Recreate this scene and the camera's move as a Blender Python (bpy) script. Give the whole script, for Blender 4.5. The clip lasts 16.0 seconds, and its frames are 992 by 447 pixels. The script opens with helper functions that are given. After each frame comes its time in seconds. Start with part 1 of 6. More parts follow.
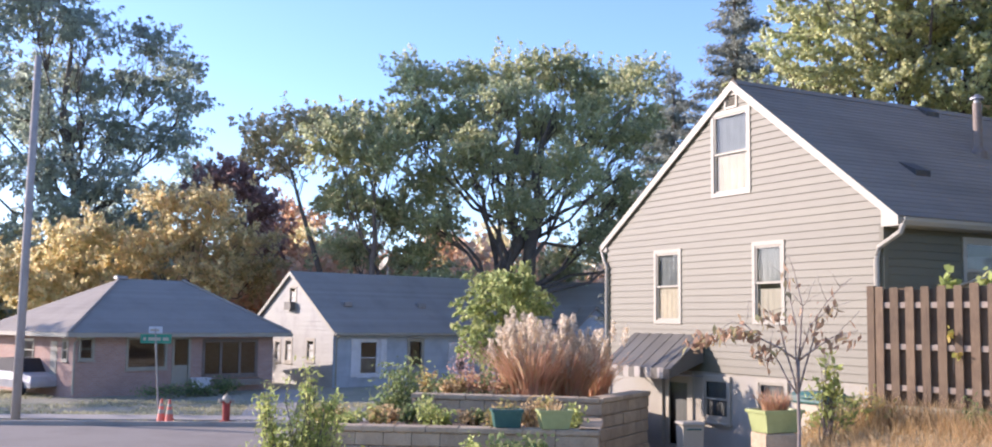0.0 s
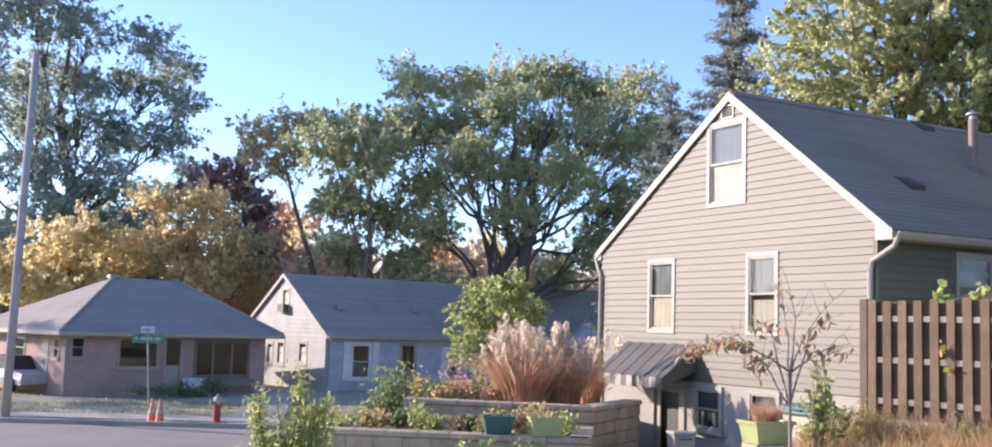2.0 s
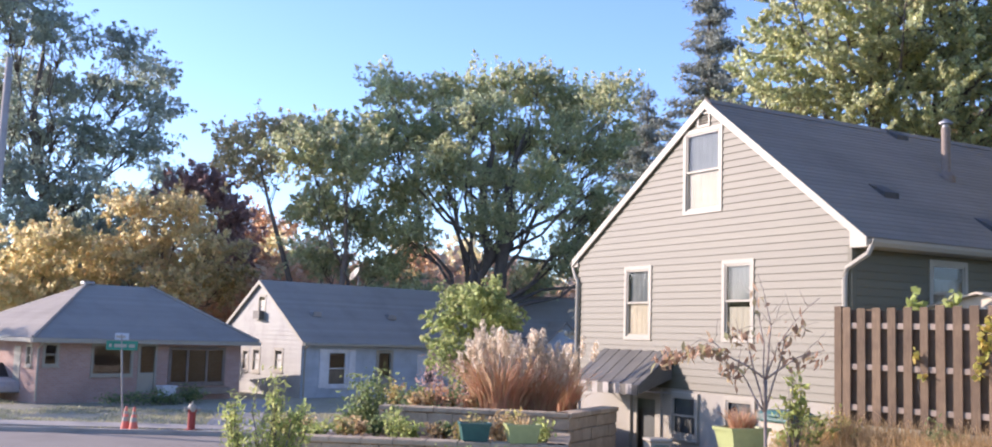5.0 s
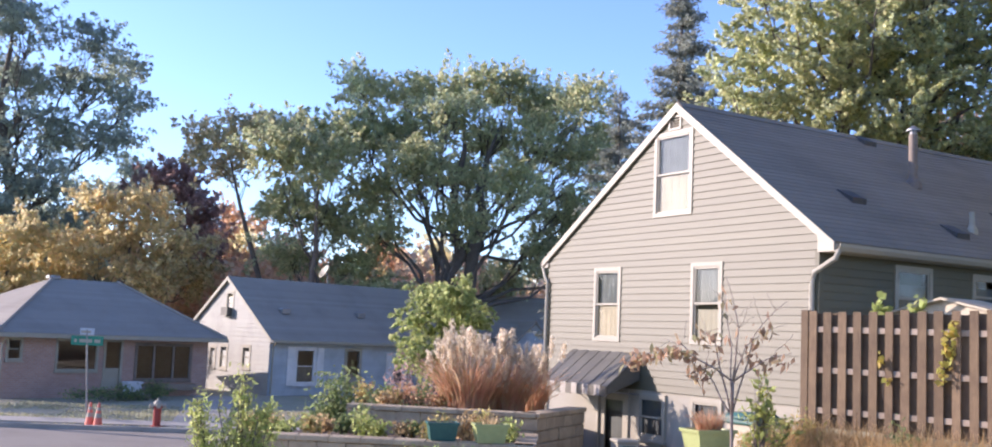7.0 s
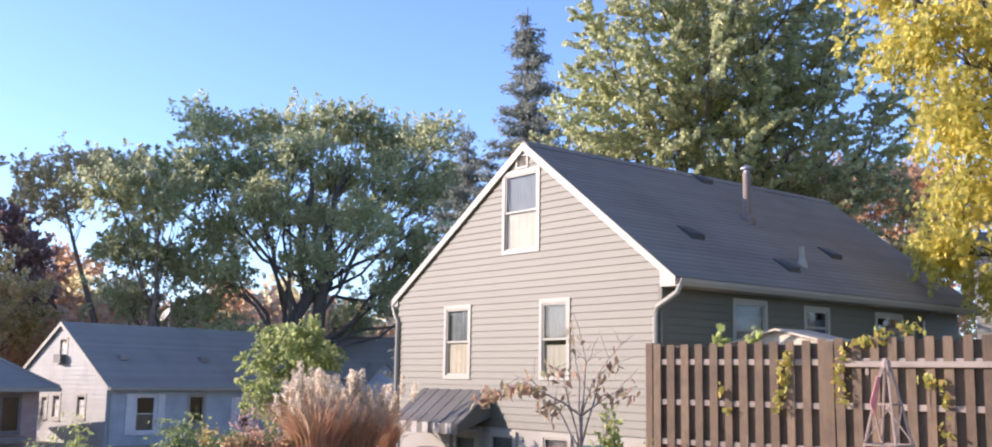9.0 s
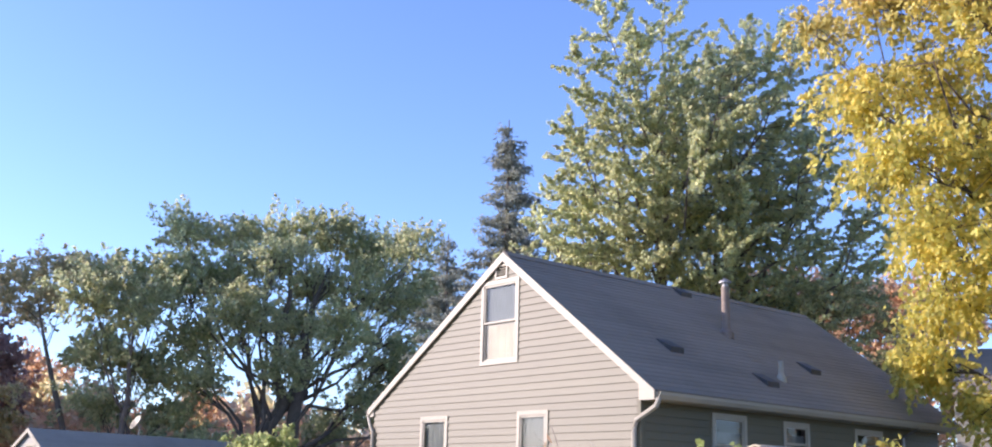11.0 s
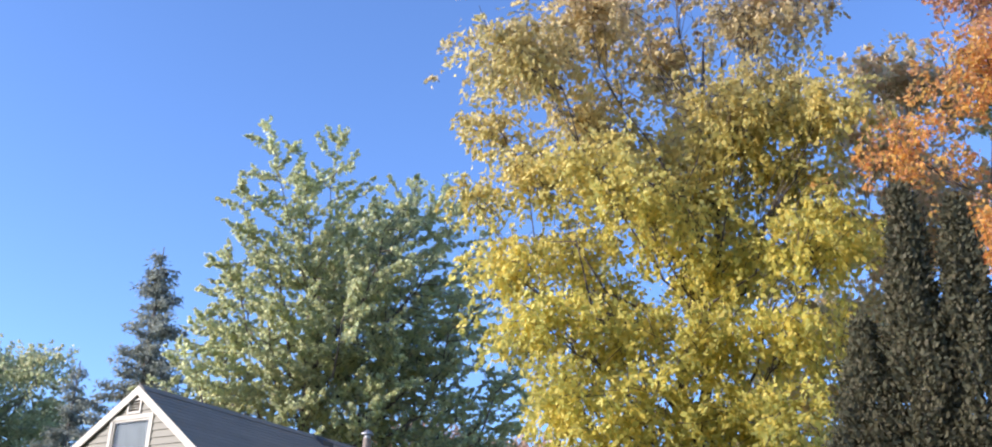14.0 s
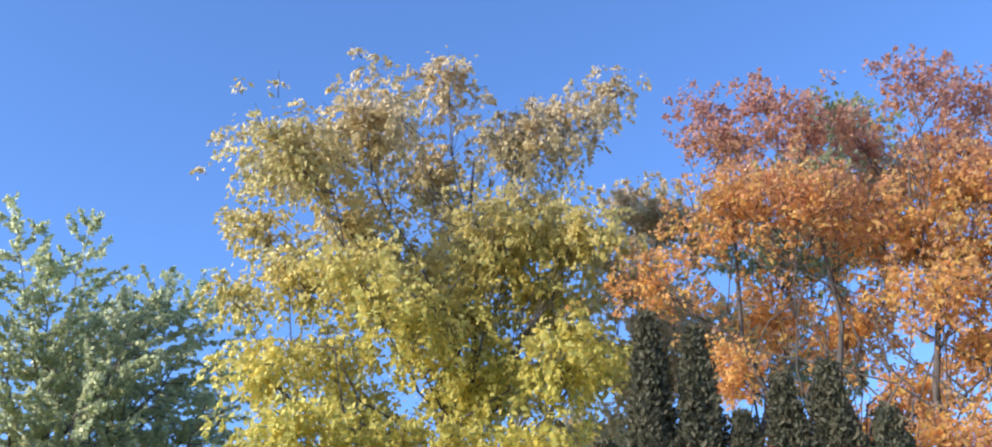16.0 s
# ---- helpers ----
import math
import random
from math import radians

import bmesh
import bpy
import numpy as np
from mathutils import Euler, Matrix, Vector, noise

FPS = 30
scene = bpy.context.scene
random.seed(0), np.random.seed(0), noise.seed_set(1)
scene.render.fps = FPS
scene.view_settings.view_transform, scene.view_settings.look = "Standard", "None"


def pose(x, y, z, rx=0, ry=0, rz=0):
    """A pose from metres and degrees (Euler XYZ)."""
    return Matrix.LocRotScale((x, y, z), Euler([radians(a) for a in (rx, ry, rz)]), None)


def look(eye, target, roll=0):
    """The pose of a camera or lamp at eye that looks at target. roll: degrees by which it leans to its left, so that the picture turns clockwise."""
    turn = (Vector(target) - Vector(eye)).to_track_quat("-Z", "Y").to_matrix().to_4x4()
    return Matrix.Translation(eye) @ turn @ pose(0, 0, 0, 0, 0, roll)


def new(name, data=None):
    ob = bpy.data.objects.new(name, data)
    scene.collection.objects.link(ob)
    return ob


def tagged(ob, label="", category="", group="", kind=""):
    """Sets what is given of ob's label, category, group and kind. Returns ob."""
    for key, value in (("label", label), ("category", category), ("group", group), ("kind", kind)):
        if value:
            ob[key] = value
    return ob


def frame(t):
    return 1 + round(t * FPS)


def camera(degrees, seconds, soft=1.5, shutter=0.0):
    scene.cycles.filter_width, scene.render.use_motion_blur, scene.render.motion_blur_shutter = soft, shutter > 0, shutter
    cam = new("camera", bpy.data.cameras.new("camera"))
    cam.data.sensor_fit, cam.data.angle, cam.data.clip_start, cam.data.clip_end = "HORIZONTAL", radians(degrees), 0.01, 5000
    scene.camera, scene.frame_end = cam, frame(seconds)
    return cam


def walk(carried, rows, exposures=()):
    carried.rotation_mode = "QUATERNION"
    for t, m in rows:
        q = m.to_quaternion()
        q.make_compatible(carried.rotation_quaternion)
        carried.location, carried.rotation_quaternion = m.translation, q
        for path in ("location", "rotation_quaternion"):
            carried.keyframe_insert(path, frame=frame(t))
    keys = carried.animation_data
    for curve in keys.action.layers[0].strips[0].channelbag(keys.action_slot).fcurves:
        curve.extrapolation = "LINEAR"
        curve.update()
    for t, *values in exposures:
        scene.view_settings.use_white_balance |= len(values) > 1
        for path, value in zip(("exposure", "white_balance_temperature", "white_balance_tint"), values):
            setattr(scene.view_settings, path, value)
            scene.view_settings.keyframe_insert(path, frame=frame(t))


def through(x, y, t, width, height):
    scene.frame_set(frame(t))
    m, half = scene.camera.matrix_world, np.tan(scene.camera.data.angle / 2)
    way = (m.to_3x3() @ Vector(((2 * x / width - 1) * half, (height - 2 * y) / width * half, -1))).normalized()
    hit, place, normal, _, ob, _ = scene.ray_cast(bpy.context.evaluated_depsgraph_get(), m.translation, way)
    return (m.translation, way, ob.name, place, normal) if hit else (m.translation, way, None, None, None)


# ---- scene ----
# The camera stands on the bank at 3 m over the street and turns to the right and upwards.
cam = camera(49.4, 16.0, soft=1.9)
EYE = (0.0, 0.0, 3.0)
# seconds, heading (degrees clockwise from +y), tilt up, roll
PATH = [
    (0.0, -0.074, 5.182, 0.684), (0.5, 0.3, 5.247, 0.686), (1.0, 0.268, 5.427, 1.075), (1.5, 0.052, 5.668, 1.63),
    (2.0, 0.188, 5.51, 1.762), (2.5, 0.042, 5.457, 1.784), (3.0, 0.553, 5.466, 1.719), (3.5, 1.426, 5.547, 1.681),
    (4.0, 1.461, 5.682, 1.666), (6.5, 1.591, 6.062, 2.26), (7.0, 2.955, 5.954, 2.446), (7.5, 4.128, 6.12, 2.32),
    (8.0, 7.909, 6.958, 1.431), (8.2, 9.652, 7.754, 1.042), (10.3, 11.575, 8.727, 1.043), (10.5, 11.614, 9.864, 1.278),
    (11.0, 11.93, 14.085, 1.602), (11.5, 13.686, 15.743, 1.446), (12.0, 15.614, 16.0, 1.058), (12.5, 20.842, 19.603, 1.388),
    (13.0, 23.97, 20.781, 1.354), (13.5, 28.118, 21.594, 0.998), (14.0, 30.634, 22.367, 1.894), (14.5, 33.226, 23.105, 2.073),
    (15.0, 34.511, 24.555, 2.274), (15.5, 39.833, 26.813, 1.304), (16.0, 44.314, 28.385, 0.542),
]
walk(cam, [(t, pose(*EYE, 90 + p, 0, -a) @ pose(0, 0, 0, 0, 0, r)) for t, a, p, r in PATH],
     exposures=[(0.0, 1.6, 6250, 25), (7.0, 1.58, 6250, 25), (10.5, 1.52, 6250, 25), (13.0, 1.48, 6150, 20), (16.0, 1.45, 5750, 12)])

# ---- light ----
SUN_AZ, SUN_EL = -74.0, 18.5
world = bpy.data.worlds.new("sky")
scene.world = world
world.use_nodes = True
wn = world.node_tree.nodes
wn.clear()
sky = wn.new("ShaderNodeTexSky")
sky.sky_type, sky.sun_disc = "NISHITA", False
sky.sun_elevation, sky.sun_rotation = radians(SUN_EL), radians(SUN_AZ)
sky.air_density, sky.dust_density, sky.ozone_density = 0.85, 0.4, 3.8
wb = wn.new("ShaderNodeBackground")
wb.inputs["Strength"].default_value = 0.124
wo = wn.new("ShaderNodeOutputWorld")
tint = wn.new("ShaderNodeHueSaturation")
tint.inputs["Hue"].default_value, tint.inputs["Saturation"].default_value = 0.505, 1.03
world.node_tree.links.new(sky.outputs[0], tint.inputs["Color"])
world.node_tree.links.new(tint.outputs[0], wb.inputs["Color"])
world.node_tree.links.new(wb.outputs[0], wo.inputs["Surface"])
sun = new("sun", bpy.data.lights.new("sun", "SUN"))
sun.data.energy, sun.data.angle, sun.data.color = 2.5, radians(0.5), (1.0, 0.89, 0.76)
sa, se = radians(SUN_AZ), radians(SUN_EL)
sun.matrix_world = look((40 * math.sin(sa) * math.cos(se), 40 * math.cos(sa) * math.cos(se), 40 * math.sin(se)), (0, 0, 0))


# ---- materials ----
def shader(name):
    m = bpy.data.materials.new(name)
    m.use_nodes = True
    t = m.node_tree
    return m, t, t.nodes["Principled BSDF"]


def ramp(t, fac, colours):
    r = t.nodes.new("ShaderNodeValToRGB")
    e = r.color_ramp.elements
    while len(e) < len(colours):
        e.new(0.5)
    for k, c in enumerate(colours):
        e[k].position = k / max(1, len(colours) - 1)
        e[k].color = (*c, 1)
    t.links.new(fac, r.inputs[0])
    return r.outputs[0]


def noise_fac(t, scale, detail=4.0, stretch=(1, 1, 1), rough=0.55):
    tc = t.nodes.new("ShaderNodeTexCoord")
    mp = t.nodes.new("ShaderNodeMapping")
    mp.inputs["Scale"].default_value = stretch
    n = t.nodes.new("ShaderNodeTexNoise")
    n.inputs["Scale"].default_value, n.inputs["Detail"].default_value, n.inputs["Roughness"].default_value = scale, detail, rough
    t.links.new(tc.outputs["Object"], mp.inputs[0])
    t.links.new(mp.outputs[0], n.inputs["Vector"])
    return n.outputs["Fac"]


def mix(t, a, b, fac, kind="MIX"):
    n = t.nodes.new("ShaderNodeMix")
    n.data_type, n.blend_type = "RGBA", kind
    for sock, val in ((n.inputs[6], a), (n.inputs[7], b), (n.inputs[0], fac)):
        if isinstance(val, bpy.types.NodeSocket):
            t.links.new(val, sock)
        else:
            sock.default_value = (*val, 1) if isinstance(val, tuple) else val
    return n.outputs[2]


def bump(t, b, fac, strength, dist=0.01):
    n = t.nodes.new("ShaderNodeBump")
    n.inputs["Strength"].default_value, n.inputs["Distance"].default_value = strength, dist
    t.links.new(fac, n.inputs["Height"])
    t.links.new(n.outputs[0], b.inputs["Normal"])


def surface(name, dark, light, rough=0.7, grain=30.0, stain=1.2, stretch=(1, 1, 1), relief=0.3, dist=0.006, metal=0.0, vary=0.0, stainc=None):
    """A painted, stained or mineral surface: fine grain, broad stains, and a little change from piece to piece."""
    m, t, b = shader(name)
    g = noise_fac(t, grain, 6, stretch)
    s = noise_fac(t, stain, 5, (1, 1, 1), 0.65)
    c = ramp(t, g, [dark, light])
    dirt = stainc or tuple(x * 0.62 for x in dark)
    sf = t.nodes.new("ShaderNodeMapRange")
    sf.inputs[1].default_value, sf.inputs[2].default_value, sf.inputs[4].default_value = 0.45, 0.8, 0.75
    t.links.new(s, sf.inputs[0])
    c = mix(t, c, dirt, sf.outputs[0])
    if vary:
        oi = t.nodes.new("ShaderNodeObjectInfo")
        mr = t.nodes.new("ShaderNodeMapRange")
        mr.inputs[3].default_value, mr.inputs[4].default_value = 1 - vary, 1 + vary
        t.links.new(oi.outputs["Random"], mr.inputs[0])
        hs = t.nodes.new("ShaderNodeHueSaturation")
        t.links.new(mr.outputs[0], hs.inputs["Value"])
        t.links.new(c, hs.inputs["Color"])
        c = hs.outputs[0]
    t.links.new(c, b.inputs["Base Color"])
    b.inputs["Roughness"].default_value, b.inputs["Metallic"].default_value = rough, metal
    if relief:
        bump(t, b, g, relief, dist)
    return m


def leafy(name, colours, through=0.35, patch=0.35, high=None, zs=(8, 16), rough=0.65):
    """Leaves: each island takes its own tint; patches of the crown turn together; high: the tint of the crown's upper part."""
    m, t, b = shader(name)
    geo = t.nodes.new("ShaderNodeNewGeometry")
    c = ramp(t, geo.outputs["Random Per Island"], colours)
    n = noise_fac(t, patch, 3)
    hs = t.nodes.new("ShaderNodeHueSaturation")
    mr = t.nodes.new("ShaderNodeMapRange")
    mr.inputs[1].default_value, mr.inputs[2].default_value, mr.inputs[3].default_value, mr.inputs[4].default_value = 0.3, 0.7, 0.8, 1.2
    t.links.new(n, mr.inputs[0])
    t.links.new(mr.outputs[0], hs.inputs["Value"])
    t.links.new(c, hs.inputs["Color"])
    c = hs.outputs[0]
    if high:
        tc = t.nodes.new("ShaderNodeTexCoord")
        sx = t.nodes.new("ShaderNodeSeparateXYZ")
        t.links.new(tc.outputs["Object"], sx.inputs[0])
        add = t.nodes.new("ShaderNodeMath")
        add.operation = "MULTIPLY_ADD"
        add.inputs[1].default_value = 7.0
        t.links.new(n, add.inputs[0])
        t.links.new(sx.outputs[2], add.inputs[2])
        hr = t.nodes.new("ShaderNodeMapRange")
        hr.inputs[1].default_value, hr.inputs[2].default_value, hr.inputs[4].default_value = zs[0] + 3.5, zs[1] + 3.5, 0.85
        t.links.new(add.outputs[0], hr.inputs[0])
        c = mix(t, c, high, hr.outputs[0])
    t.links.new(c, b.inputs["Base Color"])
    b.inputs["Roughness"].default_value, b.inputs["Specular IOR Level"].default_value = rough, 0.2
    tr = t.nodes.new("ShaderNodeBsdfTranslucent")
    glow = t.nodes.new("ShaderNodeHueSaturation")
    glow.inputs["Value"].default_value, glow.inputs["Saturation"].default_value = 1.55, 0.9
    t.links.new(c, glow.inputs["Color"])
    t.links.new(glow.outputs[0], tr.inputs["Color"])
    ms = t.nodes.new("ShaderNodeMixShader")
    ms.inputs[0].default_value = min(0.62, through + 0.18)
    t.links.new(b.outputs[0], ms.inputs[1])
    t.links.new(tr.outputs[0], ms.inputs[2])
    t.links.new(ms.outputs[0], t.nodes["Material Output"].inputs["Surface"])
    return m


def glass(name):
    m, t, b = shader(name)
    t.nodes.remove(b)
    tr = t.nodes.new("ShaderNodeBsdfTransparent")
    tr.inputs[0].default_value = (0.82, 0.86, 0.86, 1)
    gl = t.nodes.new("ShaderNodeBsdfGlossy")
    gl.inputs["Roughness"].default_value = 0.03
    fr = t.nodes.new("ShaderNodeFresnel")
    fr.inputs[0].default_value = 1.52
    ms = t.nodes.new("ShaderNodeMixShader")
    t.links.new(fr.outputs[0], ms.inputs[0])
    t.links.new(tr.outputs[0], ms.inputs[1])
    t.links.new(gl.outputs[0], ms.inputs[2])
    t.links.new(ms.outputs[0], t.nodes["Material Output"].inputs["Surface"])
    return m


SIDING = surface("taupe_vinyl", (0.116, 0.104, 0.059), (0.138, 0.124, 0.072), 0.55, 60, 0.8, (1, 1, 1), 0.1, 0.002, vary=0.05, stainc=(0.112, 0.1, 0.057))
WHITE = surface("white_paint", (0.35, 0.315, 0.235), (0.42, 0.38, 0.29), 0.5, 25, 1.5, relief=0.1, dist=0.002, stainc=(0.34, 0.3, 0.23))
STUCCO = surface("white_stucco", (0.33, 0.3, 0.235), (0.42, 0.385, 0.305), 0.9, 90, 1.1, relief=0.5, dist=0.006, stainc=(0.42, 0.38, 0.32))
SHINGLE = surface("dark_shingle", (0.2, 0.168, 0.13), (0.32, 0.272, 0.215), 0.9, 38, 0.5, relief=0.6, dist=0.008, vary=0.07, stainc=(0.15, 0.128, 0.1))
METAL = surface("galvanised_metal", (0.28, 0.27, 0.26), (0.42, 0.41, 0.39), 0.45, 20, 2, relief=0.1, metal=0.7)
DARKVENT = surface("dark_vent_metal", (0.05, 0.047, 0.045), (0.085, 0.08, 0.075), 0.6, 20, 3, relief=0.1)
MILLRUST = surface("pale_rust", (0.33, 0.24, 0.18), (0.46, 0.35, 0.27), 0.75, 20, 3, relief=0.2)
DARKBARK = surface("dark_bark", (0.06, 0.048, 0.04), (0.14, 0.115, 0.095), 0.95, 10, 2, (2, 2, 0.4), 0.9, 0.03)
RUST = surface("rusty_pipe", (0.20, 0.155, 0.125), (0.32, 0.26, 0.21), 0.7, 20, 3, metal=0.3)
AWN_A = surface("awning_grey", (0.11, 0.1, 0.076), (0.165, 0.15, 0.116), 0.5, 40, 2, relief=0.1)
AWN_B = surface("awning_pale", (0.38, 0.35, 0.3), (0.48, 0.445, 0.385), 0.5, 40, 2, relief=0.1)
CREAM = surface("cream_curtain", (0.5, 0.44, 0.33), (0.6, 0.53, 0.41), 0.9, 12, 2, (1, 1, 0.15), 0.2)
# Curtain cloth whose blue-grey also holds the sky's reflection in the upper panes.
SKY_SHEER = surface("sheer_curtain_with_sky_grey", (0.13, 0.145, 0.145), (0.24, 0.26, 0.26), 0.9, 5, 3, (1, 1, 0.3), 0.2)
GREYCLOTH = surface("grey_blind_and_backing", (0.15, 0.15, 0.14), (0.22, 0.22, 0.205), 0.9, 12, 2, (1, 1, 0.15), 0.2)
DARKROOM = surface("room_paint", (0.2, 0.205, 0.21), (0.3, 0.305, 0.31), 0.9, 3, 1)
GLASS = glass("window_glass")
FENCEWOOD = surface("stained_fence_wood", (0.1, 0.068, 0.038), (0.25, 0.168, 0.098), 0.85, 14, 2.5, (6, 6, 0.5), 0.6, 0.006, vary=0.25, stainc=(0.07, 0.045, 0.03))
GREYWOOD = surface("weathered_wood", (0.27, 0.21, 0.155), (0.41, 0.335, 0.26), 0.85, 14, 2, (0.5, 6, 6), 0.4, 0.005, vary=0.12)
BLOCK = surface("retaining_block", (0.39, 0.29, 0.18), (0.54, 0.415, 0.27), 0.95, 26, 2.2, relief=0.9, dist=0.02, vary=0.1)


def brickwork(name, c1, c2, mortar):
    """Courses of brick too far off to be picked apart."""
    m, t, b = shader(name)
    tc = t.nodes.new("ShaderNodeTexCoord")
    sep = t.nodes.new("ShaderNodeSeparateXYZ")
    add = t.nodes.new("ShaderNodeMath")
    com = t.nodes.new("ShaderNodeCombineXYZ")
    t.links.new(tc.outputs["Object"], sep.inputs[0])
    t.links.new(sep.outputs[0], add.inputs[0])
    t.links.new(sep.outputs[1], add.inputs[1])
    t.links.new(add.outputs[0], com.inputs[0])
    t.links.new(sep.outputs[2], com.inputs[1])
    br = t.nodes.new("ShaderNodeTexBrick")
    for k, v in (("Color1", (*c1, 1)), ("Color2", (*c2, 1)), ("Mortar", (*mortar, 1)), ("Scale", 1.0), ("Brick Width", 0.21), ("Row Height", 0.075), ("Mortar Size", 0.008)):
        br.inputs[k].default_value = v
    t.links.new(com.outputs[0], br.inputs["Vector"])
    c = mix(t, br.outputs["Color"], (0.16, 0.07, 0.05), noise_fac(t, 0.9, 5))
    c = mix(t, br.outputs["Color"], c, 0.5)
    t.links.new(c, b.inputs["Base Color"])
    b.inputs["Roughness"].default_value = 0.9
    bump(t, b, br.outputs["Fac"], -0.4, 0.01)
    return m


BRICK = brickwork("red_brick", (0.58, 0.37, 0.28), (0.5, 0.3, 0.23), (0.5, 0.45, 0.4))
SHEDPAINT = surface("cream_shed_paint", (0.46, 0.39, 0.28), (0.56, 0.48, 0.35), 0.6, 30, 1, vary=0.04)
SHUTTER = surface("shutter_white", (0.72, 0.71, 0.69), (0.82, 0.81, 0.79), 0.5, 25, 1.5, relief=0.1, dist=0.002)
# On the cottage these split one siding into a shaded blue and sunlit cream.
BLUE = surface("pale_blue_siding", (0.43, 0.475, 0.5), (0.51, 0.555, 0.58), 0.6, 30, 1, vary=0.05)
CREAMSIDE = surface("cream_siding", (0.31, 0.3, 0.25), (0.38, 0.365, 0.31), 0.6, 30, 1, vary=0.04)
ASPHALT = surface("asphalt", (0.24, 0.202, 0.155), (0.36, 0.305, 0.24), 0.9, 60, 0.35, relief=0.4, dist=0.01)
CONCRETE = surface("concrete", (0.33, 0.29, 0.235), (0.45, 0.4, 0.33), 0.9, 30, 0.8, relief=0.3, vary=0.08)
SOIL = surface("garden_soil", (0.075, 0.05, 0.032), (0.17, 0.12, 0.08), 1.0, 9, 1.4, relief=1.0, dist=0.05)
LAWN = surface("thin_lawn", (0.27, 0.24, 0.155), (0.46, 0.41, 0.285), 1.0, 7, 0.3, relief=1.0, dist=0.06, stainc=(0.21, 0.215, 0.115))
BARK = surface("bark", (0.1, 0.083, 0.068), (0.22, 0.185, 0.155), 0.95, 10, 2, (2, 2, 0.4), 0.9, 0.04)
ORANGE = surface("cone_orange", (0.72, 0.15, 0.09), (0.82, 0.21, 0.13), 0.5, 20, 3, relief=0.1)
REDPAINT = surface("hydrant_red", (0.3, 0.035, 0.03), (0.42, 0.06, 0.045), 0.45, 20, 3, relief=0.1)
# The shingle made lighter for the far roofs, with haze put into its colour.
SHINGLE_HAZE = surface("haze_grey_shingle", (0.27, 0.235, 0.19), (0.4, 0.35, 0.285), 0.9, 38, 0.5, relief=0.6, dist=0.008, vary=0.06, stainc=(0.22, 0.195, 0.16))
SIGNGREEN = surface("sign_green", (0.01, 0.20, 0.12), (0.015, 0.26, 0.16), 0.4, 20, 3, relief=0.0)
LIME = surface("lime_planter", (0.34, 0.37, 0.14), (0.42, 0.45, 0.19), 0.45, 20, 3, relief=0.1)
TEAL = surface("dark_green_plastic", (0.03, 0.10, 0.085), (0.05, 0.15, 0.12), 0.4, 20, 3, relief=0.1)
PINK = surface("faded_red_vane", (0.70, 0.22, 0.18), (0.82, 0.34, 0.28), 0.5, 20, 3, relief=0.1)
PALEBARK = surface("pale_bark", (0.22, 0.175, 0.145), (0.34, 0.28, 0.24), 0.9, 20, 3, (2, 2, 0.4), 0.5, 0.01)
POLEWOOD = surface("utility_pole_wood", (0.34, 0.3, 0.26), (0.48, 0.43, 0.38), 0.9, 12, 2, (5, 5, 0.4), 0.6, 0.01)
CARPAINT = surface("car_paint", (0.34, 0.34, 0.34), (0.4, 0.4, 0.4), 0.6, 30, 2, relief=0.0, metal=0.0)
RUBBER = surface("black_rubber", (0.02, 0.02, 0.02), (0.04, 0.04, 0.04), 0.8, 20, 3)

L_OAK = leafy("oak_leaves", [(0.28, 0.32, 0.19), (0.4, 0.43, 0.23), (0.48, 0.49, 0.26), (0.53, 0.48, 0.28)], 0.42, 0.2)
L_SLIM = leafy("turning_leaves", [(0.34, 0.34, 0.2), (0.45, 0.41, 0.23), (0.54, 0.42, 0.25)], 0.42, 0.25)
L_LEFT = leafy("locust_leaves", [(0.25, 0.29, 0.25), (0.33, 0.38, 0.3), (0.42, 0.47, 0.36)], 0.42, 0.2)
L_GOLD = leafy("gold_leaves", [(0.45, 0.41, 0.23), (0.6, 0.52, 0.27), (0.7, 0.57, 0.29), (0.52, 0.4, 0.25)], 0.44, 0.25)
L_RED = leafy("plum_leaves", [(0.3, 0.2, 0.18), (0.4, 0.26, 0.22)], 0.4, 0.3)
L_ORANGE = leafy("rust_leaves", [(0.56, 0.36, 0.22), (0.64, 0.43, 0.26), (0.56, 0.45, 0.26)], 0.44, 0.3)
L_SMALL = leafy("light_green_leaves", [(0.24, 0.29, 0.1), (0.34, 0.39, 0.14), (0.45, 0.45, 0.18)], 0.35, 1.0)
L_MAPLE = leafy("silver_maple_leaves", [(0.31, 0.35, 0.23), (0.42, 0.45, 0.25), (0.5, 0.51, 0.27), (0.58, 0.54, 0.29)], 0.44, 0.3)
L_YELLOW = leafy("yellow_leaves", [(0.4, 0.4, 0.1), (0.54, 0.48, 0.11), (0.64, 0.52, 0.11), (0.43, 0.42, 0.12)], 0.4, 0.35, high=(0.5, 0.39, 0.25), zs=(9.5, 16.5))
L_MAPLE_O = leafy("orange_maple_leaves", [(0.66, 0.48, 0.13), (0.68, 0.41, 0.11), (0.6, 0.31, 0.11), (0.46, 0.26, 0.15)], 0.4, 0.4, high=(0.42, 0.22, 0.18), zs=(11.5, 15))
L_MID = leafy("olive_leaves", [(0.46, 0.43, 0.23), (0.6, 0.53, 0.28), (0.68, 0.53, 0.3)], 0.44, 0.3)
L_TAN = leafy("tan_olive_leaves", [(0.46, 0.4, 0.21), (0.56, 0.45, 0.25), (0.62, 0.45, 0.27)], 0.44, 0.3)
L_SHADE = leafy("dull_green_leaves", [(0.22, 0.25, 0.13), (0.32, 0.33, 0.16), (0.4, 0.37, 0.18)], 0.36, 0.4)
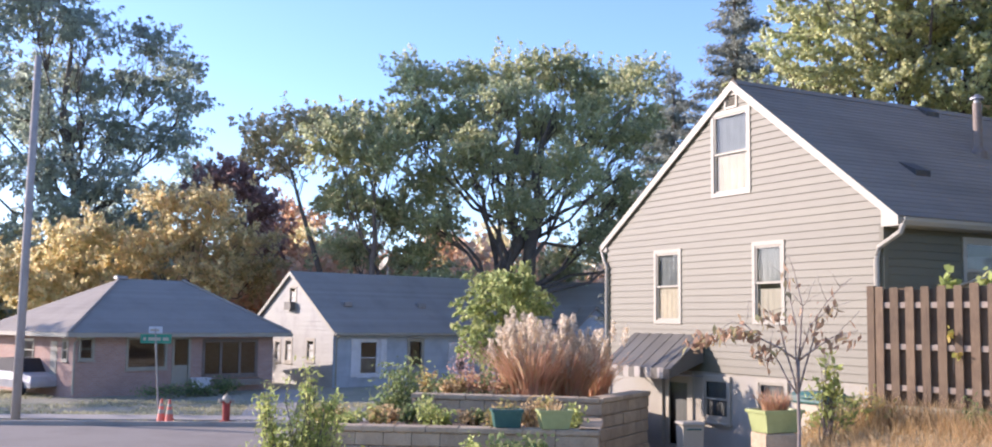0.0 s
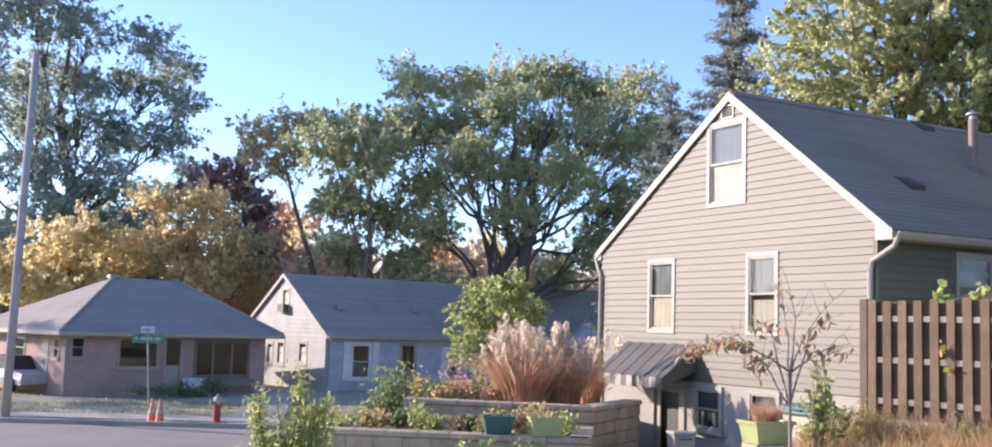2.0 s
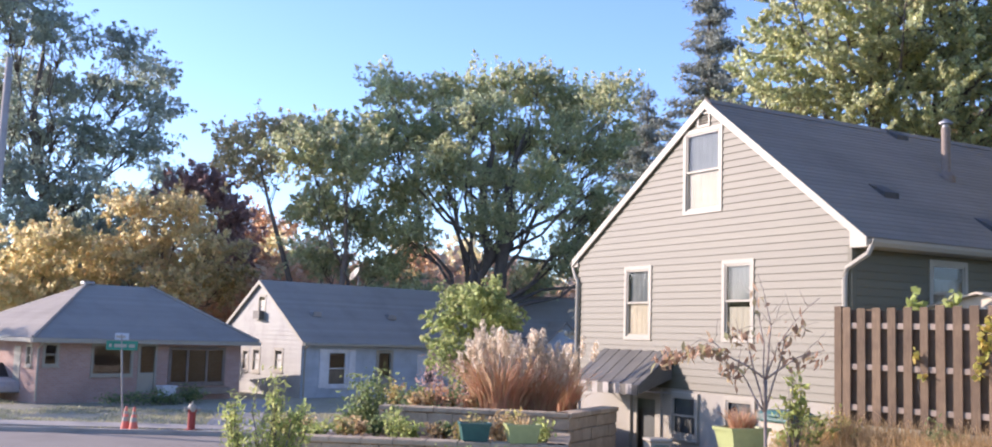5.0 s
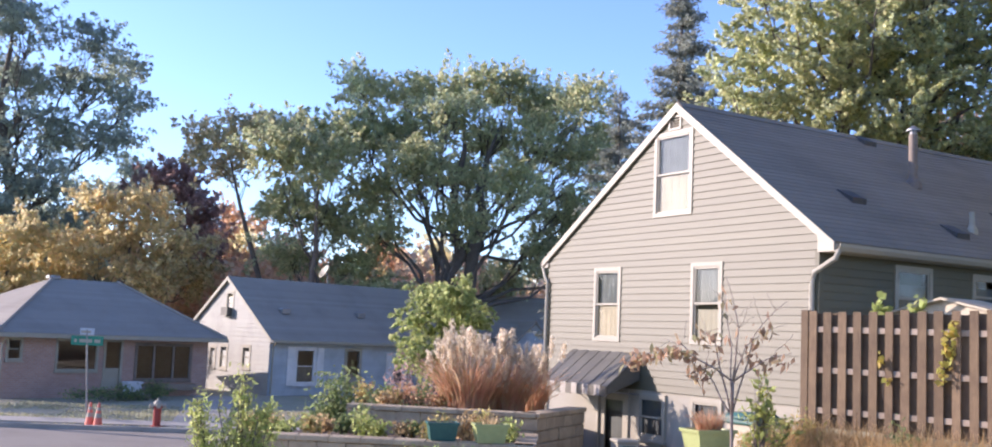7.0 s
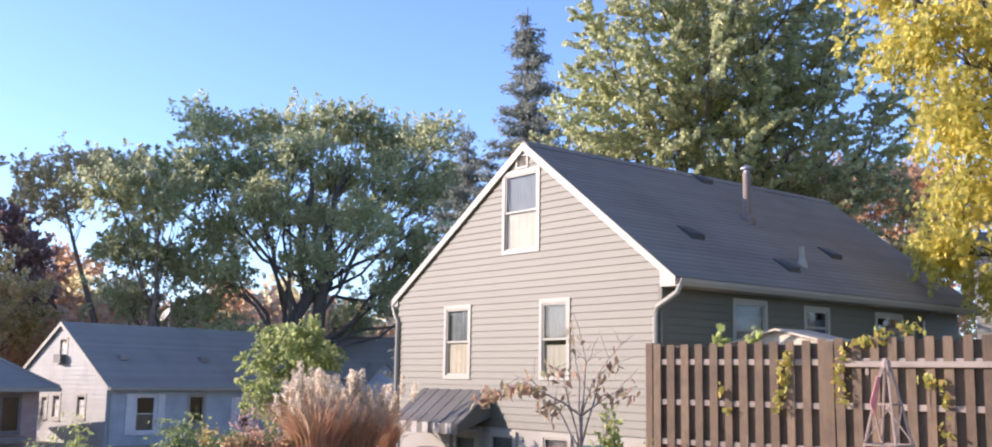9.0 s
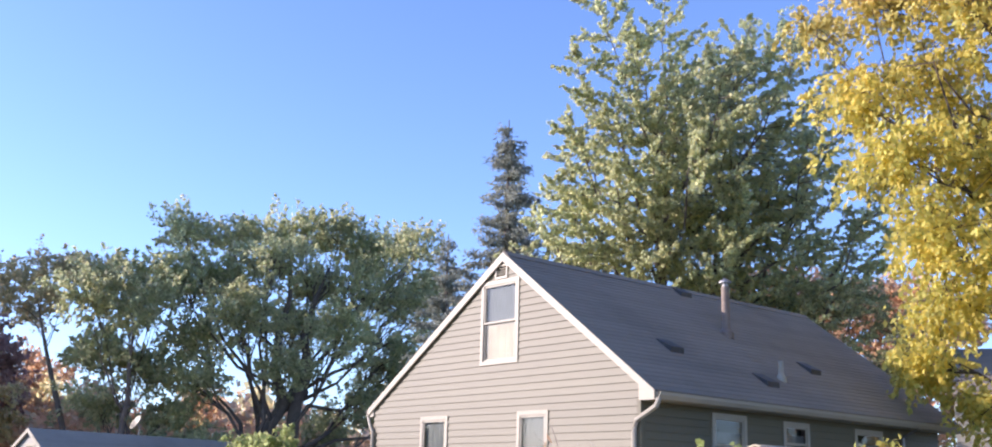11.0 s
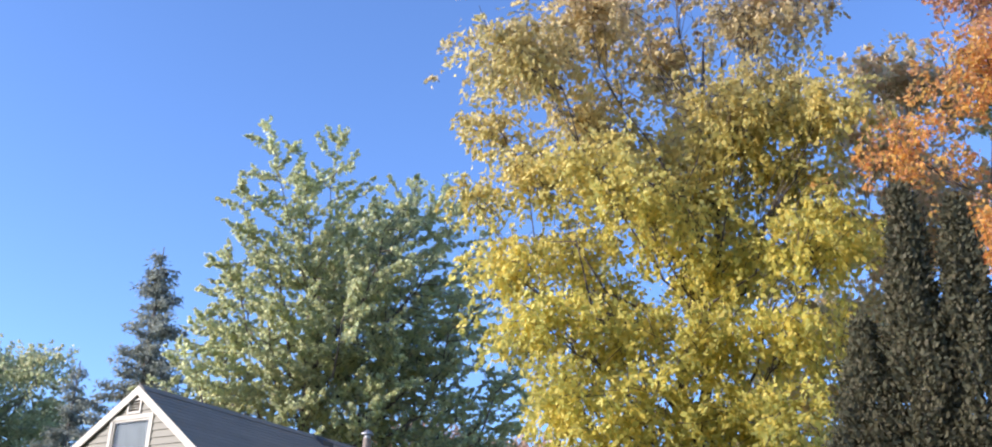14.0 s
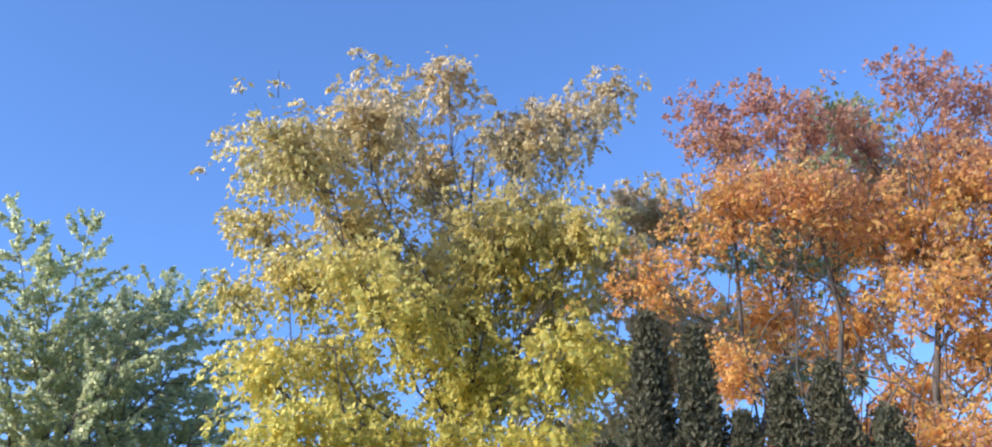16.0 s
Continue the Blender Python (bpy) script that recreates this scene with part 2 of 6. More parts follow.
L_SPRUCE = leafy("spruce_needles", [(0.17, 0.19, 0.16), (0.25, 0.27, 0.22), (0.32, 0.34, 0.28)], 0.2, 0.4)
L_ARB = leafy("arborvitae_leaves", [(0.07, 0.072, 0.042), (0.09, 0.088, 0.05), (0.11, 0.1, 0.056), (0.13, 0.112, 0.066)], 0.1, 0.6)
L_WEED = leafy("weed_leaves", [(0.22, 0.27, 0.08), (0.35, 0.4, 0.12), (0.48, 0.47, 0.16)], 0.4, 2.0)
L_SHRUB = leafy("shrub_leaves", [(0.12, 0.17, 0.07), (0.2, 0.26, 0.1), (0.3, 0.32, 0.13)], 0.35, 1.5)
L_BED = leafy("perennial_leaves", [(0.26, 0.27, 0.09), (0.42, 0.37, 0.12), (0.52, 0.38, 0.15), (0.36, 0.24, 0.12)], 0.35, 1.2)
L_SAP = leafy("russet_leaves", [(0.32, 0.19, 0.12), (0.42, 0.27, 0.17), (0.3, 0.29, 0.14)], 0.35, 2.0)
L_VINE = leafy("vine_leaves", [(0.34, 0.36, 0.08), (0.48, 0.44, 0.1), (0.46, 0.32, 0.08)], 0.4, 1.5)
L_STRAW = leafy("dry_grass", [(0.40, 0.26, 0.12), (0.54, 0.38, 0.18), (0.66, 0.49, 0.26), (0.3, 0.2, 0.09)], 0.3, 0.8, rough=0.8)
L_LAWN = leafy("faded_lawn", [(0.26, 0.26, 0.14), (0.36, 0.35, 0.2), (0.46, 0.41, 0.26)], 0.3, 0.5, rough=0.8)
L_MISC = leafy("copper_grass", [(0.46, 0.25, 0.15), (0.58, 0.34, 0.2), (0.52, 0.39, 0.2)], 0.35, 1.0, rough=0.7)
L_PLUME = leafy("silver_plumes", [(0.58, 0.5, 0.38), (0.68, 0.6, 0.47)], 0.4, 1.0, rough=0.9)


# ---- building blocks ----
class Geo:
    """Points and faces of one mesh."""

    def __init__(self):
        self.v, self.f = [], []

    def box(self, x0, x1, y0, y1, z0, z1, b=0.0):
        n = len(self.v)
        if b <= 0:
            self.v += [(x, y, z) for z in (z0, z1) for x, y in ((x0, y0), (x1, y0), (x1, y1), (x0, y1))]
            self.f += [tuple(n + k for k in q) for q in ((3, 2, 1, 0), (4, 5, 6, 7), (0, 1, 5, 4), (1, 2, 6, 5), (2, 3, 7, 6), (3, 0, 4, 7))]
        else:
            for z, i in ((z0, b), (z0 + b, 0), (z1 - b, 0), (z1, b)):
                self.v += [(x0 + i, y0 + i, z), (x1 - i, y0 + i, z), (x1 - i, y1 - i, z), (x0 + i, y1 - i, z)]
            self.f += [(n + 3, n + 2, n + 1, n), (n + 12, n + 13, n + 14, n + 15)]
            for r in range(3):
                a = n + 4 * r
                self.f += [(a + k, a + (k + 1) % 4, a + 4 + (k + 1) % 4, a + 4 + k) for k in range(4)]
        return self

    def loft(self, rings, caps=True):
        """Closed rings of equal length, joined in order."""
        n, k = len(self.v), len(rings[0])
        for r in rings:
            self.v += [tuple(p) for p in r]
        for i in range(len(rings) - 1):
            a = n + i * k
            self.f += [(a + j, a + (j + 1) % k, a + k + (j + 1) % k, a + k + j) for j in range(k)]
        if caps:
            self.f += [tuple(n + j for j in reversed(range(k))), tuple(n + (len(rings) - 1) * k + j for j in range(k))]
        return self

    def prism(self, poly, lift):
        """A polygon and the same one moved by the vector lift."""
        lift = Vector(lift)
        a = [Vector(p) for p in poly]
        return self.loft([a, [p + lift for p in a]])

    def tube(self, pts, radii, k=6):
        pts = [Vector(p) for p in pts]
        rings = []
        for i, p in enumerate(pts):
            d = (pts[min(i + 1, len(pts) - 1)] - pts[max(i - 1, 0)]).normalized()
            s = d.cross(Vector((0.31, 0.2, 0.93))).normalized() if abs(d.z) < 0.95 else d.cross(Vector((1, 0.1, 0))).normalized()
            w = d.cross(s)
            r = radii[i] if isinstance(radii, (list, tuple)) else radii
            rings.append([p + (s * math.cos(a) + w * math.sin(a)) * r for a in (2 * math.pi * j / k for j in range(k))])
        return self.loft(rings)

    def lathe(self, prof, at=(0, 0, 0), k=16):
        return self.loft([[(at[0] + r * math.cos(2 * math.pi * j / k), at[1] + r * math.sin(2 * math.pi * j / k), at[2] + z) for j in range(k)] for r, z in prof])

    def mesh(self, name):
        me = bpy.data.meshes.new(name)
        me.from_pydata(self.v, [], self.f)
        me.update()
        return me

    def welded(self, name):
        """The same, with touching corners joined into one shell."""
        bm = bmesh.new()
        bm.from_mesh(self.mesh(name))
        bmesh.ops.remove_doubles(bm, verts=bm.verts, dist=0.0005)
        me = bpy.data.meshes.new(name)
        bm.to_mesh(me)
        bm.free()
        return me


def part(name, geo, material, parent=None, label="", smooth=False):
    me = geo if isinstance(geo, bpy.types.Mesh) else geo.mesh(name)
    if not me.materials:
        me.materials.append(material)
    if smooth:
        me.shade_smooth()
    ob = new(name, me)
    ob.parent = parent
    if label:
        ob["label"] = label
    return ob


def thing(name, label, category, at, rz=0.0, group="", kind=""):
    ob = new(name)
    ob.empty_display_size = 0.3
    ob.matrix_world = pose(*at, 0, 0, rz)
    return tagged(ob, label, category, group, kind)


def quads(name, pts, material, parent=None, label=""):
    """Many loose four-cornered leaves or blades as one mesh; pts: array (n, 4, 3)."""
    n = len(pts)
    me = bpy.data.meshes.new(name)
    me.vertices.add(4 * n)
    me.loops.add(4 * n)
    me.polygons.add(n)
    me.vertices.foreach_set("co", np.ascontiguousarray(pts, dtype=np.float32).ravel())
    me.loops.foreach_set("vertex_index", np.arange(4 * n, dtype=np.int32))
    me.polygons.foreach_set("loop_start", np.arange(0, 4 * n, 4, dtype=np.int32))
    me.update(calc_edges=True)
    me.validate()
    me.materials.append(material)
    ob = new(name, me)
    ob.parent = parent
    if label:
        ob["label"] = label
    return ob


def leaves(rng, centres, size, aspect=0.55, droop=0.3, out=None, face=None, loose=0.75):
    """Folded diamond leaves about the given centres. out: the way they point; face: the way their upper sides turn."""
    n = len(centres)
    d = rng.normal(size=(n, 3))
    d[:, 2] -= droop
    if out is not None:
        d += out
    d /= np.linalg.norm(d, axis=1)[:, None]
    e = rng.normal(size=(n, 3))
    if face is not None:
        e = e * loose + face
    w = np.cross(d, e)
    w /= np.linalg.norm(w, axis=1)[:, None] + 1e-9
    nn = np.cross(d, w)
    L = size * rng.uniform(0.6, 1.35, size=(n, 1))
    p0, p2 = centres - d * L * 0.5, centres + d * L * 0.5
    mid = centres - d * L * 0.08 + nn * L * 0.1
    return np.stack([p0, mid + w * L * aspect * 0.5, p2, mid - w * L * aspect * 0.5], axis=1)


def bent(rng, a, b, n, sag=0.0, jit=0.03):
    a, b = np.array(a, float), np.array(b, float)
    s = np.linspace(0, 1, n)[:, None]
    p = a + (b - a) * s
    L = np.linalg.norm(b - a)
    p[1:-1] += rng.normal(size=(n - 2, 3)) * L * jit
    p[:, 2] += sag * L * 4 * (s * (1 - s))[:, 0]
    return p


def unit(v):
    return v / (np.linalg.norm(v) + 1e-9)


def sprays(rng, starts, ways, lengths, per, width, hang=0.0):
    """Leafy shoots: leaves set along each shoot, close at its tip. Gives centres, pointing and facing of the leaves."""
    n = len(starts)
    u = rng.uniform(0.05, 1.0, size=(n, per, 1)) ** 0.8
    side = rng.normal(size=(n, per, 3))
    side -= ways[:, None, :] * (side * ways[:, None, :]).sum(2, keepdims=True)
    c = starts[:, None, :] + ways[:, None, :] * lengths[:, None, None] * u + side * (width * lengths)[:, None, None] * (1.08 - u)
    c[:, :, 2] -= (hang * lengths[:, None] * u[:, :, 0] ** 2)
    out = np.repeat(ways[:, None, :], per, 1) * 0.9 + side * 0.5
    out[:, :, 2] -= hang * 1.5
    return c.reshape(-1, 3), out.reshape(-1, 3)


def tree(name, label, at, rz, trunk_r, lobes, leaf_mat, leaf, seed, subs=3.2, shoots=9, per=24, shoot=0.75, width=0.26, rise=0.35, hang=0.0,
         spine=None, fork=0.32, depth=1.0, stems=1, bark=None, aspect=0.55, clump=0.42, group="", lean=0.0, loose=0.7):
    """lobes: (across, height over the base, half width, half height) of the crown's masses. A limb reaches into each mass and
    divides into boughs, each bough ends in a clump, and each clump is made of leafy shoots that point outwards."""
    rng = np.random.default_rng(seed)
    t = thing(name, label, "tree", at, rz, group)
    top = max(z for _, z, _, _ in lobes)
    low = min(z - h for _, z, _, h in lobes)
    cx = sum(l[0] * l[2] for l in lobes) / sum(l[2] for l in lobes)
    mid = np.array([cx, 0.0, low + 0.4 * (top - low)])
    wood = Geo()
    trunks = []
    for k in range(stems):
        off = 0 if stems == 1 else (k - (stems - 1) / 2)
        if spine and k == 0:
            q = [np.array((x, 0.0, z), float) for x, z in spine]
            p = np.array([q[0] + (q[-1] - q[0]) * 0 for _ in range(9)])
            for i in range(9):
                f_ = i / 8 * (len(q) - 1)
                j = min(int(f_), len(q) - 2)
                p[i] = q[j] + (q[j + 1] - q[j]) * (f_ - j)
        else:
            p = bent(rng, (off * trunk_r * 1.6, 0, -0.3), (cx + off * 2.2 + lean, 0, top * 0.86), 9, 0, 0.014)
        wood.tube(p, [trunk_r * (1.25 if i == 0 else 1.0 - 0.88 * (i / 8)) for i in range(9)], 8)
        trunks.append(p)
    starts, ways, lens, face = [], [], [], []
    for i, (x, z, rx, rzz) in enumerate(lobes):
        tr = trunks[i % stems]
        dy = rng.uniform(-1, 1) * depth * (rx + 0.6)
        c0 = np.array([x, dy, z])
        h = max(low * 0.75, z * rng.uniform(fork, fork + 0.35))
        s = min(max(h - tr[0][2], 0.0) / (tr[-1][2] - tr[0][2]), 0.92) * 8
        a = tr[int(s)] + (tr[min(int(s) + 1, 8)] - tr[int(s)]) * (s - int(s))
        r0 = trunk_r * (1 - 0.88 * s / 8) * 0.36
        limb = bent(rng, a, c0 - np.array([0, 0, rzz * 0.3]), 7, -0.06, 0.035)
        wood.tube(limb, [max(r0 * (1 - 0.8 * j / 6), 0.014) for j in range(7)], 6)
        for _ in range(max(3, int(subs * (rx * rzz + 0.35 * (rx + rzz) * min(1, rx))))):
            q = unit(rng.normal(size=3) + unit(c0 - mid) * 0.35)
            e = c0 + q * np.array([max(rx - 0.5 * shoot, rx * 0.35), max(rx, 0.5) * depth, max(rzz - 0.5 * shoot, rzz * 0.35)]) * rng.uniform(0.4, 1.0)
            b = bent(rng, limb[rng.integers(4, 7)], e, 5, rng.uniform(-0.05, 0.08), 0.05)
            wood.tube(b, [max(r0 * 0.3 * (1 - 0.8 * w / 4), 0.008) for w in range(5)], 4)
            size = clump * min(1.0, 0.4 + 0.75 * rx) * rng.uniform(0.7, 1.25)
            for _ in range(shoots):
                d = unit(q * 0.8 + rng.normal(size=3) * 0.75 + np.array([0, 0, rise]))
                starts.append(e + rng.normal(size=3) * size * np.array([1, 1, 0.55]))
                ways.append(d)
                lens.append(shoot * min(1.0, 0.5 + 0.6 * rx) * rng.uniform(0.6, 1.3))
                face.append(unit(q * 0.7 + np.array([0, 0, 0.75])))
    starts, ways, lens = np.array(starts), np.array(ways), np.array(lens)
    for p, d, L in zip(starts[::2], ways[::2], lens[::2]):
        wood.tube([p, p + d * L * 0.8], [0.012, 0.005], 3)
    part("trunk", wood, bark or BARK, t, smooth=True)
    c, out = sprays(rng, starts, ways, lens, per, width, hang)
    quads("crown", leaves(rng, c, leaf, aspect, 0.2, out, np.repeat(np.array(face), per, 0), loose), leaf_mat, t)
    return t


def plumed_tree(name, label, at, rz, trunk_r, tips, leaf_mat, leaf, boughs, per, seed):
    """A crown of upswept leaders: tips are (across, height over the base). Each leader carries flat side boughs that reach out and
    a little upwards, shorter towards its tip, feathered with shoots, so that the outline ends in pointed plumes."""
    rng = np.random.default_rng(seed)
    t = thing(name, label, "tree", at, rz)
    top = max(z for _, z in tips)
    wood = Geo()
    trunk = bent(rng, (0.2, 0, -0.3), (0, 0, top * 0.8), 9, 0, 0.01)
    wood.tube(trunk, [trunk_r * (1.25 if i == 0 else 1.0 - 0.9 * (i / 8)) for i in range(9)], 8)
    starts, ways, lens, face = [], [], [], []
    for i, (x, z) in enumerate(tips):
        edge = abs(x) / 6.0
        dy = rng.uniform(-1, 1) * (3.6 if edge < 0.6 else 1.8)
        tip = np.array([x, dy, z - 0.3])
        s = min(max(z - abs(x) * 0.75 - rng.uniform(3.5, 5.0), top * 0.14) / (top * 0.8), 0.8) * 8
        a = trunk[int(s)] + (trunk[int(s) + 1] - trunk[int(s)]) * (s - int(s))
        ld = bent(rng, a, tip, 9, -0.06, 0.02)
        r0 = trunk_r * (1 - 0.9 * s / 8) * 0.4
        wood.tube(ld, [max(r0 * (1 - 0.9 * j / 8), 0.012) for j in range(9)], 5)
        span = np.linalg.norm(tip - a)
        spread = unit(np.array([x, dy, 0.0]))
        for _ in range(16):
            u = rng.uniform(0.72, 1.0)
            j = min(int(u * 8), 7)
            starts.append(ld[j] + (ld[j + 1] - ld[j]) * (u * 8 - j))
            ways.append(unit(unit(ld[8] - ld[6]) * 0.9 + rng.normal(size=3) * 0.4 + np.array([0, 0, 0.15])))
            lens.append(rng.uniform(0.35, 0.6))
            face.append(spread * 0.5 + np.array([0, 0, 0.7]))
        for k in range(boughs):
            u = 1 - 0.85 * ((k + rng.uniform(0, 1)) / boughs) ** 0.9
            j = min(int(u * 8), 7)
            p = ld[j] + (ld[j + 1] - ld[j]) * (u * 8 - j)
            axis = unit(ld[j + 1] - ld[j])
            q = rng.normal(size=3) + spread * 0.5
            q = unit(q - axis * (q @ axis))
            d = unit(q + axis * 0.35 + np.array([0, 0, 0.22]))
            L = min((0.4 + 2.7 * (1 - u) ** 0.7) * rng.uniform(0.75, 1.2), 0.5 + span * 0.36)
            tw = bent(rng, p, p + d * L, 5, -0.05, 0.03)
            wood.tube(tw, [max(0.026 * (1 - 0.8 * w / 4), 0.007) for w in range(5)], 3)
            flat_side = unit(np.cross(d, np.array([0, 0, 1.0])))
            m = max(7, int(5.5 * L))
            for g_ in range(m):
                v = (g_ + rng.uniform(0.2, 1)) / m
                f_ = min(int(v * 4), 3)
                o = tw[f_] + (tw[f_ + 1] - tw[f_]) * (v * 4 - f_)
                turn = (1 if g_ % 2 else -1) * rng.uniform(0.25, 0.7) * (1.1 - v)
                starts.append(o)
                ways.append(unit(d + flat_side * turn + rng.normal(size=3) * 0.16 + np.array([0, 0, 0.05])))
                lens.append(rng.uniform(0.3, 0.5) * (0.75 + 0.4 * min(L, 1.5) * (1 - v)))
                face.append(spread * 0.5 + np.array([0, 0, 0.7]) + rng.normal(size=3) * 0.3)
    part("trunk", wood, BARK, t, smooth=True)
    c, out = sprays(rng, np.array(starts), np.array(ways), np.array(lens), per, 0.19, 0.1)
    quads("crown", leaves(rng, c, leaf, 0.6, 0.2, out, np.repeat(np.array(face), per, 0), 0.9), leaf_mat, t)
    return t


def conifer(name, label, at, height, width, leaf_mat, seed, leaf=0.5, whorls=30, per=16, droop=0.25, group=""):
    rng = np.random.default_rng(seed)
    t = thing(name, label, "tree", at, 0, group)
    wood = Geo().tube([(0, 0, -0.3), (0.05, 0, height * 0.5), (0, 0, height)], [height * 0.018, height * 0.011, 0.02], 8)
    cs, outs = [], []
    for w in range(whorls):
        s = (w + rng.uniform(0, 0.8)) / whorls
        z = height * (0.06 + 0.93 * s)
        for _ in range(rng.integers(4, 7)):
            L = width * 0.5 * (1 - s) ** 0.85 * rng.uniform(0.5, 1.15) + 0.15
            a = rng.uniform(0, 2 * math.pi)
            dx, dy = math.cos(a), math.sin(a)
            zb = z + rng.uniform(-0.45, 0.45) * (1 - s)
            tip = (dx * L, dy * L, zb - droop * L + rng.uniform(-0.3, 0.3))
            p = bent(rng, (0, 0, zb), tip, 5, -0.07, 0.03)
            wood.tube(p, [0.03 * (1 - s) + 0.012 - 0.002 * k for k in range(5)], 3)
            m = max(5, int(per * L))
            u = rng.uniform(0.1, 1.05, size=m)
            b = np.array(p[0]) + (np.array(p[-1]) - np.array(p[0])) * u[:, None]
            b[:, 2] -= 0.25 * (u * (1 - u)) * L
            cs.append(b + rng.normal(size=(m, 3)) * np.array([0.16, 0.16, 0.10]))
            outs.append(np.tile([dx * 1.6, dy * 1.6, -0.35], (m, 1)))
    part("trunk", wood, BARK, t, smooth=True)
    quads("crown", leaves(rng, np.concatenate(cs), leaf, 0.3, 0.2, np.concatenate(outs)), leaf_mat, t)
    return t


def clip(poly, a, b, c):
    """The part of a flat polygon of (p, q) where a*p + b*q <= c."""
    out = []
    for i, p in enumerate(poly):
        n = poly[(i + 1) % len(poly)]
        dp, dn = a * p[0] + b * p[1] - c, a * n[0] + b * n[1] - c
        if dp <= 0:
            out.append(p)
        if dp * dn < 0:
            k = dp / (dp - dn)
            out.append((p[0] + (n[0] - p[0]) * k, p[1] + (n[1] - p[1]) * k))
    return out


def wall_cells(y0, y1, z0, z1, holes, cuts=()):
    """Rectangles that fill a wall but for its holes (y0, y1, z0, z1), trimmed by half planes."""
    ys = sorted({y0, y1, *(h[0] for h in holes), *(h[1] for h in holes)})
    out = []
    for a, b in zip(ys, ys[1:]):
        solid = [(z0, z1)]
        for h in holes:
            if h[0] < b - 1e-6 and h[1] > a + 1e-6:
                solid = [s for lo, hi in solid for s in ((lo, min(hi, h[2])), (max(lo, h[3]), hi)) if s[1] - s[0] > 1e-4]
        for lo, hi in solid:
            p = [(a, lo), (b, lo), (b, hi), (a, hi)]
            for c in cuts:
                p = clip(p, *c)
            if len(p) > 2:
                out.append(p)
    return out


def flat(origin, along, outward):
    """Maps (along, height, outward) of a wall to its house's own axes."""
    o, a, n = Vector(origin), Vector(along), Vector(outward)
    return lambda p, q, d: o + a * p + n * d + Vector((0, 0, q))


def slab(to, poly, d0, d1, geo=None):
    return (geo or Geo()).loft([[to(p, q, d0) for p, q in poly], [to(p, q, d1) for p, q in poly]])


def bar(to, p0, p1, q0, q1, d0, d1, geo=None):
    return slab(to, [(p0, q0), (p1, q0), (p1, q1), (p0, q1)], d0, d1, geo)


def clad(house, to, y0, y1, z0, z1, holes, mat, course=0.125, cuts=(), thick=0.14, core=None, label="", name="wall"):
    """A wall with real openings, and lapped boards on it, one piece for each board."""
    g = Geo()
    for p in wall_cells(y0, y1, z0, z1, holes, cuts):
        slab(to, p, -thick, 0.0, g)
    w = part(name, g.welded(name), core or mat, house, label)
    z = z0
    while z < z1 - 0.01:
        for p in wall_cells(y0, y1, z, min(z + course, z1), [h for h in holes if h[2] < z + course and h[3] > z], cuts):
            b = Geo()
            b.loft([[to(a, q, 0.001) for a, q in p], [to(a, q, 0.024 - 0.019 * (q - z) / course) for a, q in p]])
            part("siding_board", b, mat, w)
        z += course
    return w


def pane(to, p0, p1, q0, q1, d, parent):
    """A sheet of window glass that faces outwards."""
    q = [to(p0, q0, d), to(p1, q0, d), to(p1, q1, d), to(p0, q1, d)]
    if (q[1] - q[0]).cross(q[3] - q[0]).dot(to(0, 0, 1) - to(0, 0, 0)) < 0:
        q.reverse()
    g = Geo()
    g.v, g.f = [tuple(v) for v in q], [(0, 1, 2, 3)]
    ob = part("pane", g, GLASS, parent)
    ob.visible_shadow = False
    return ob


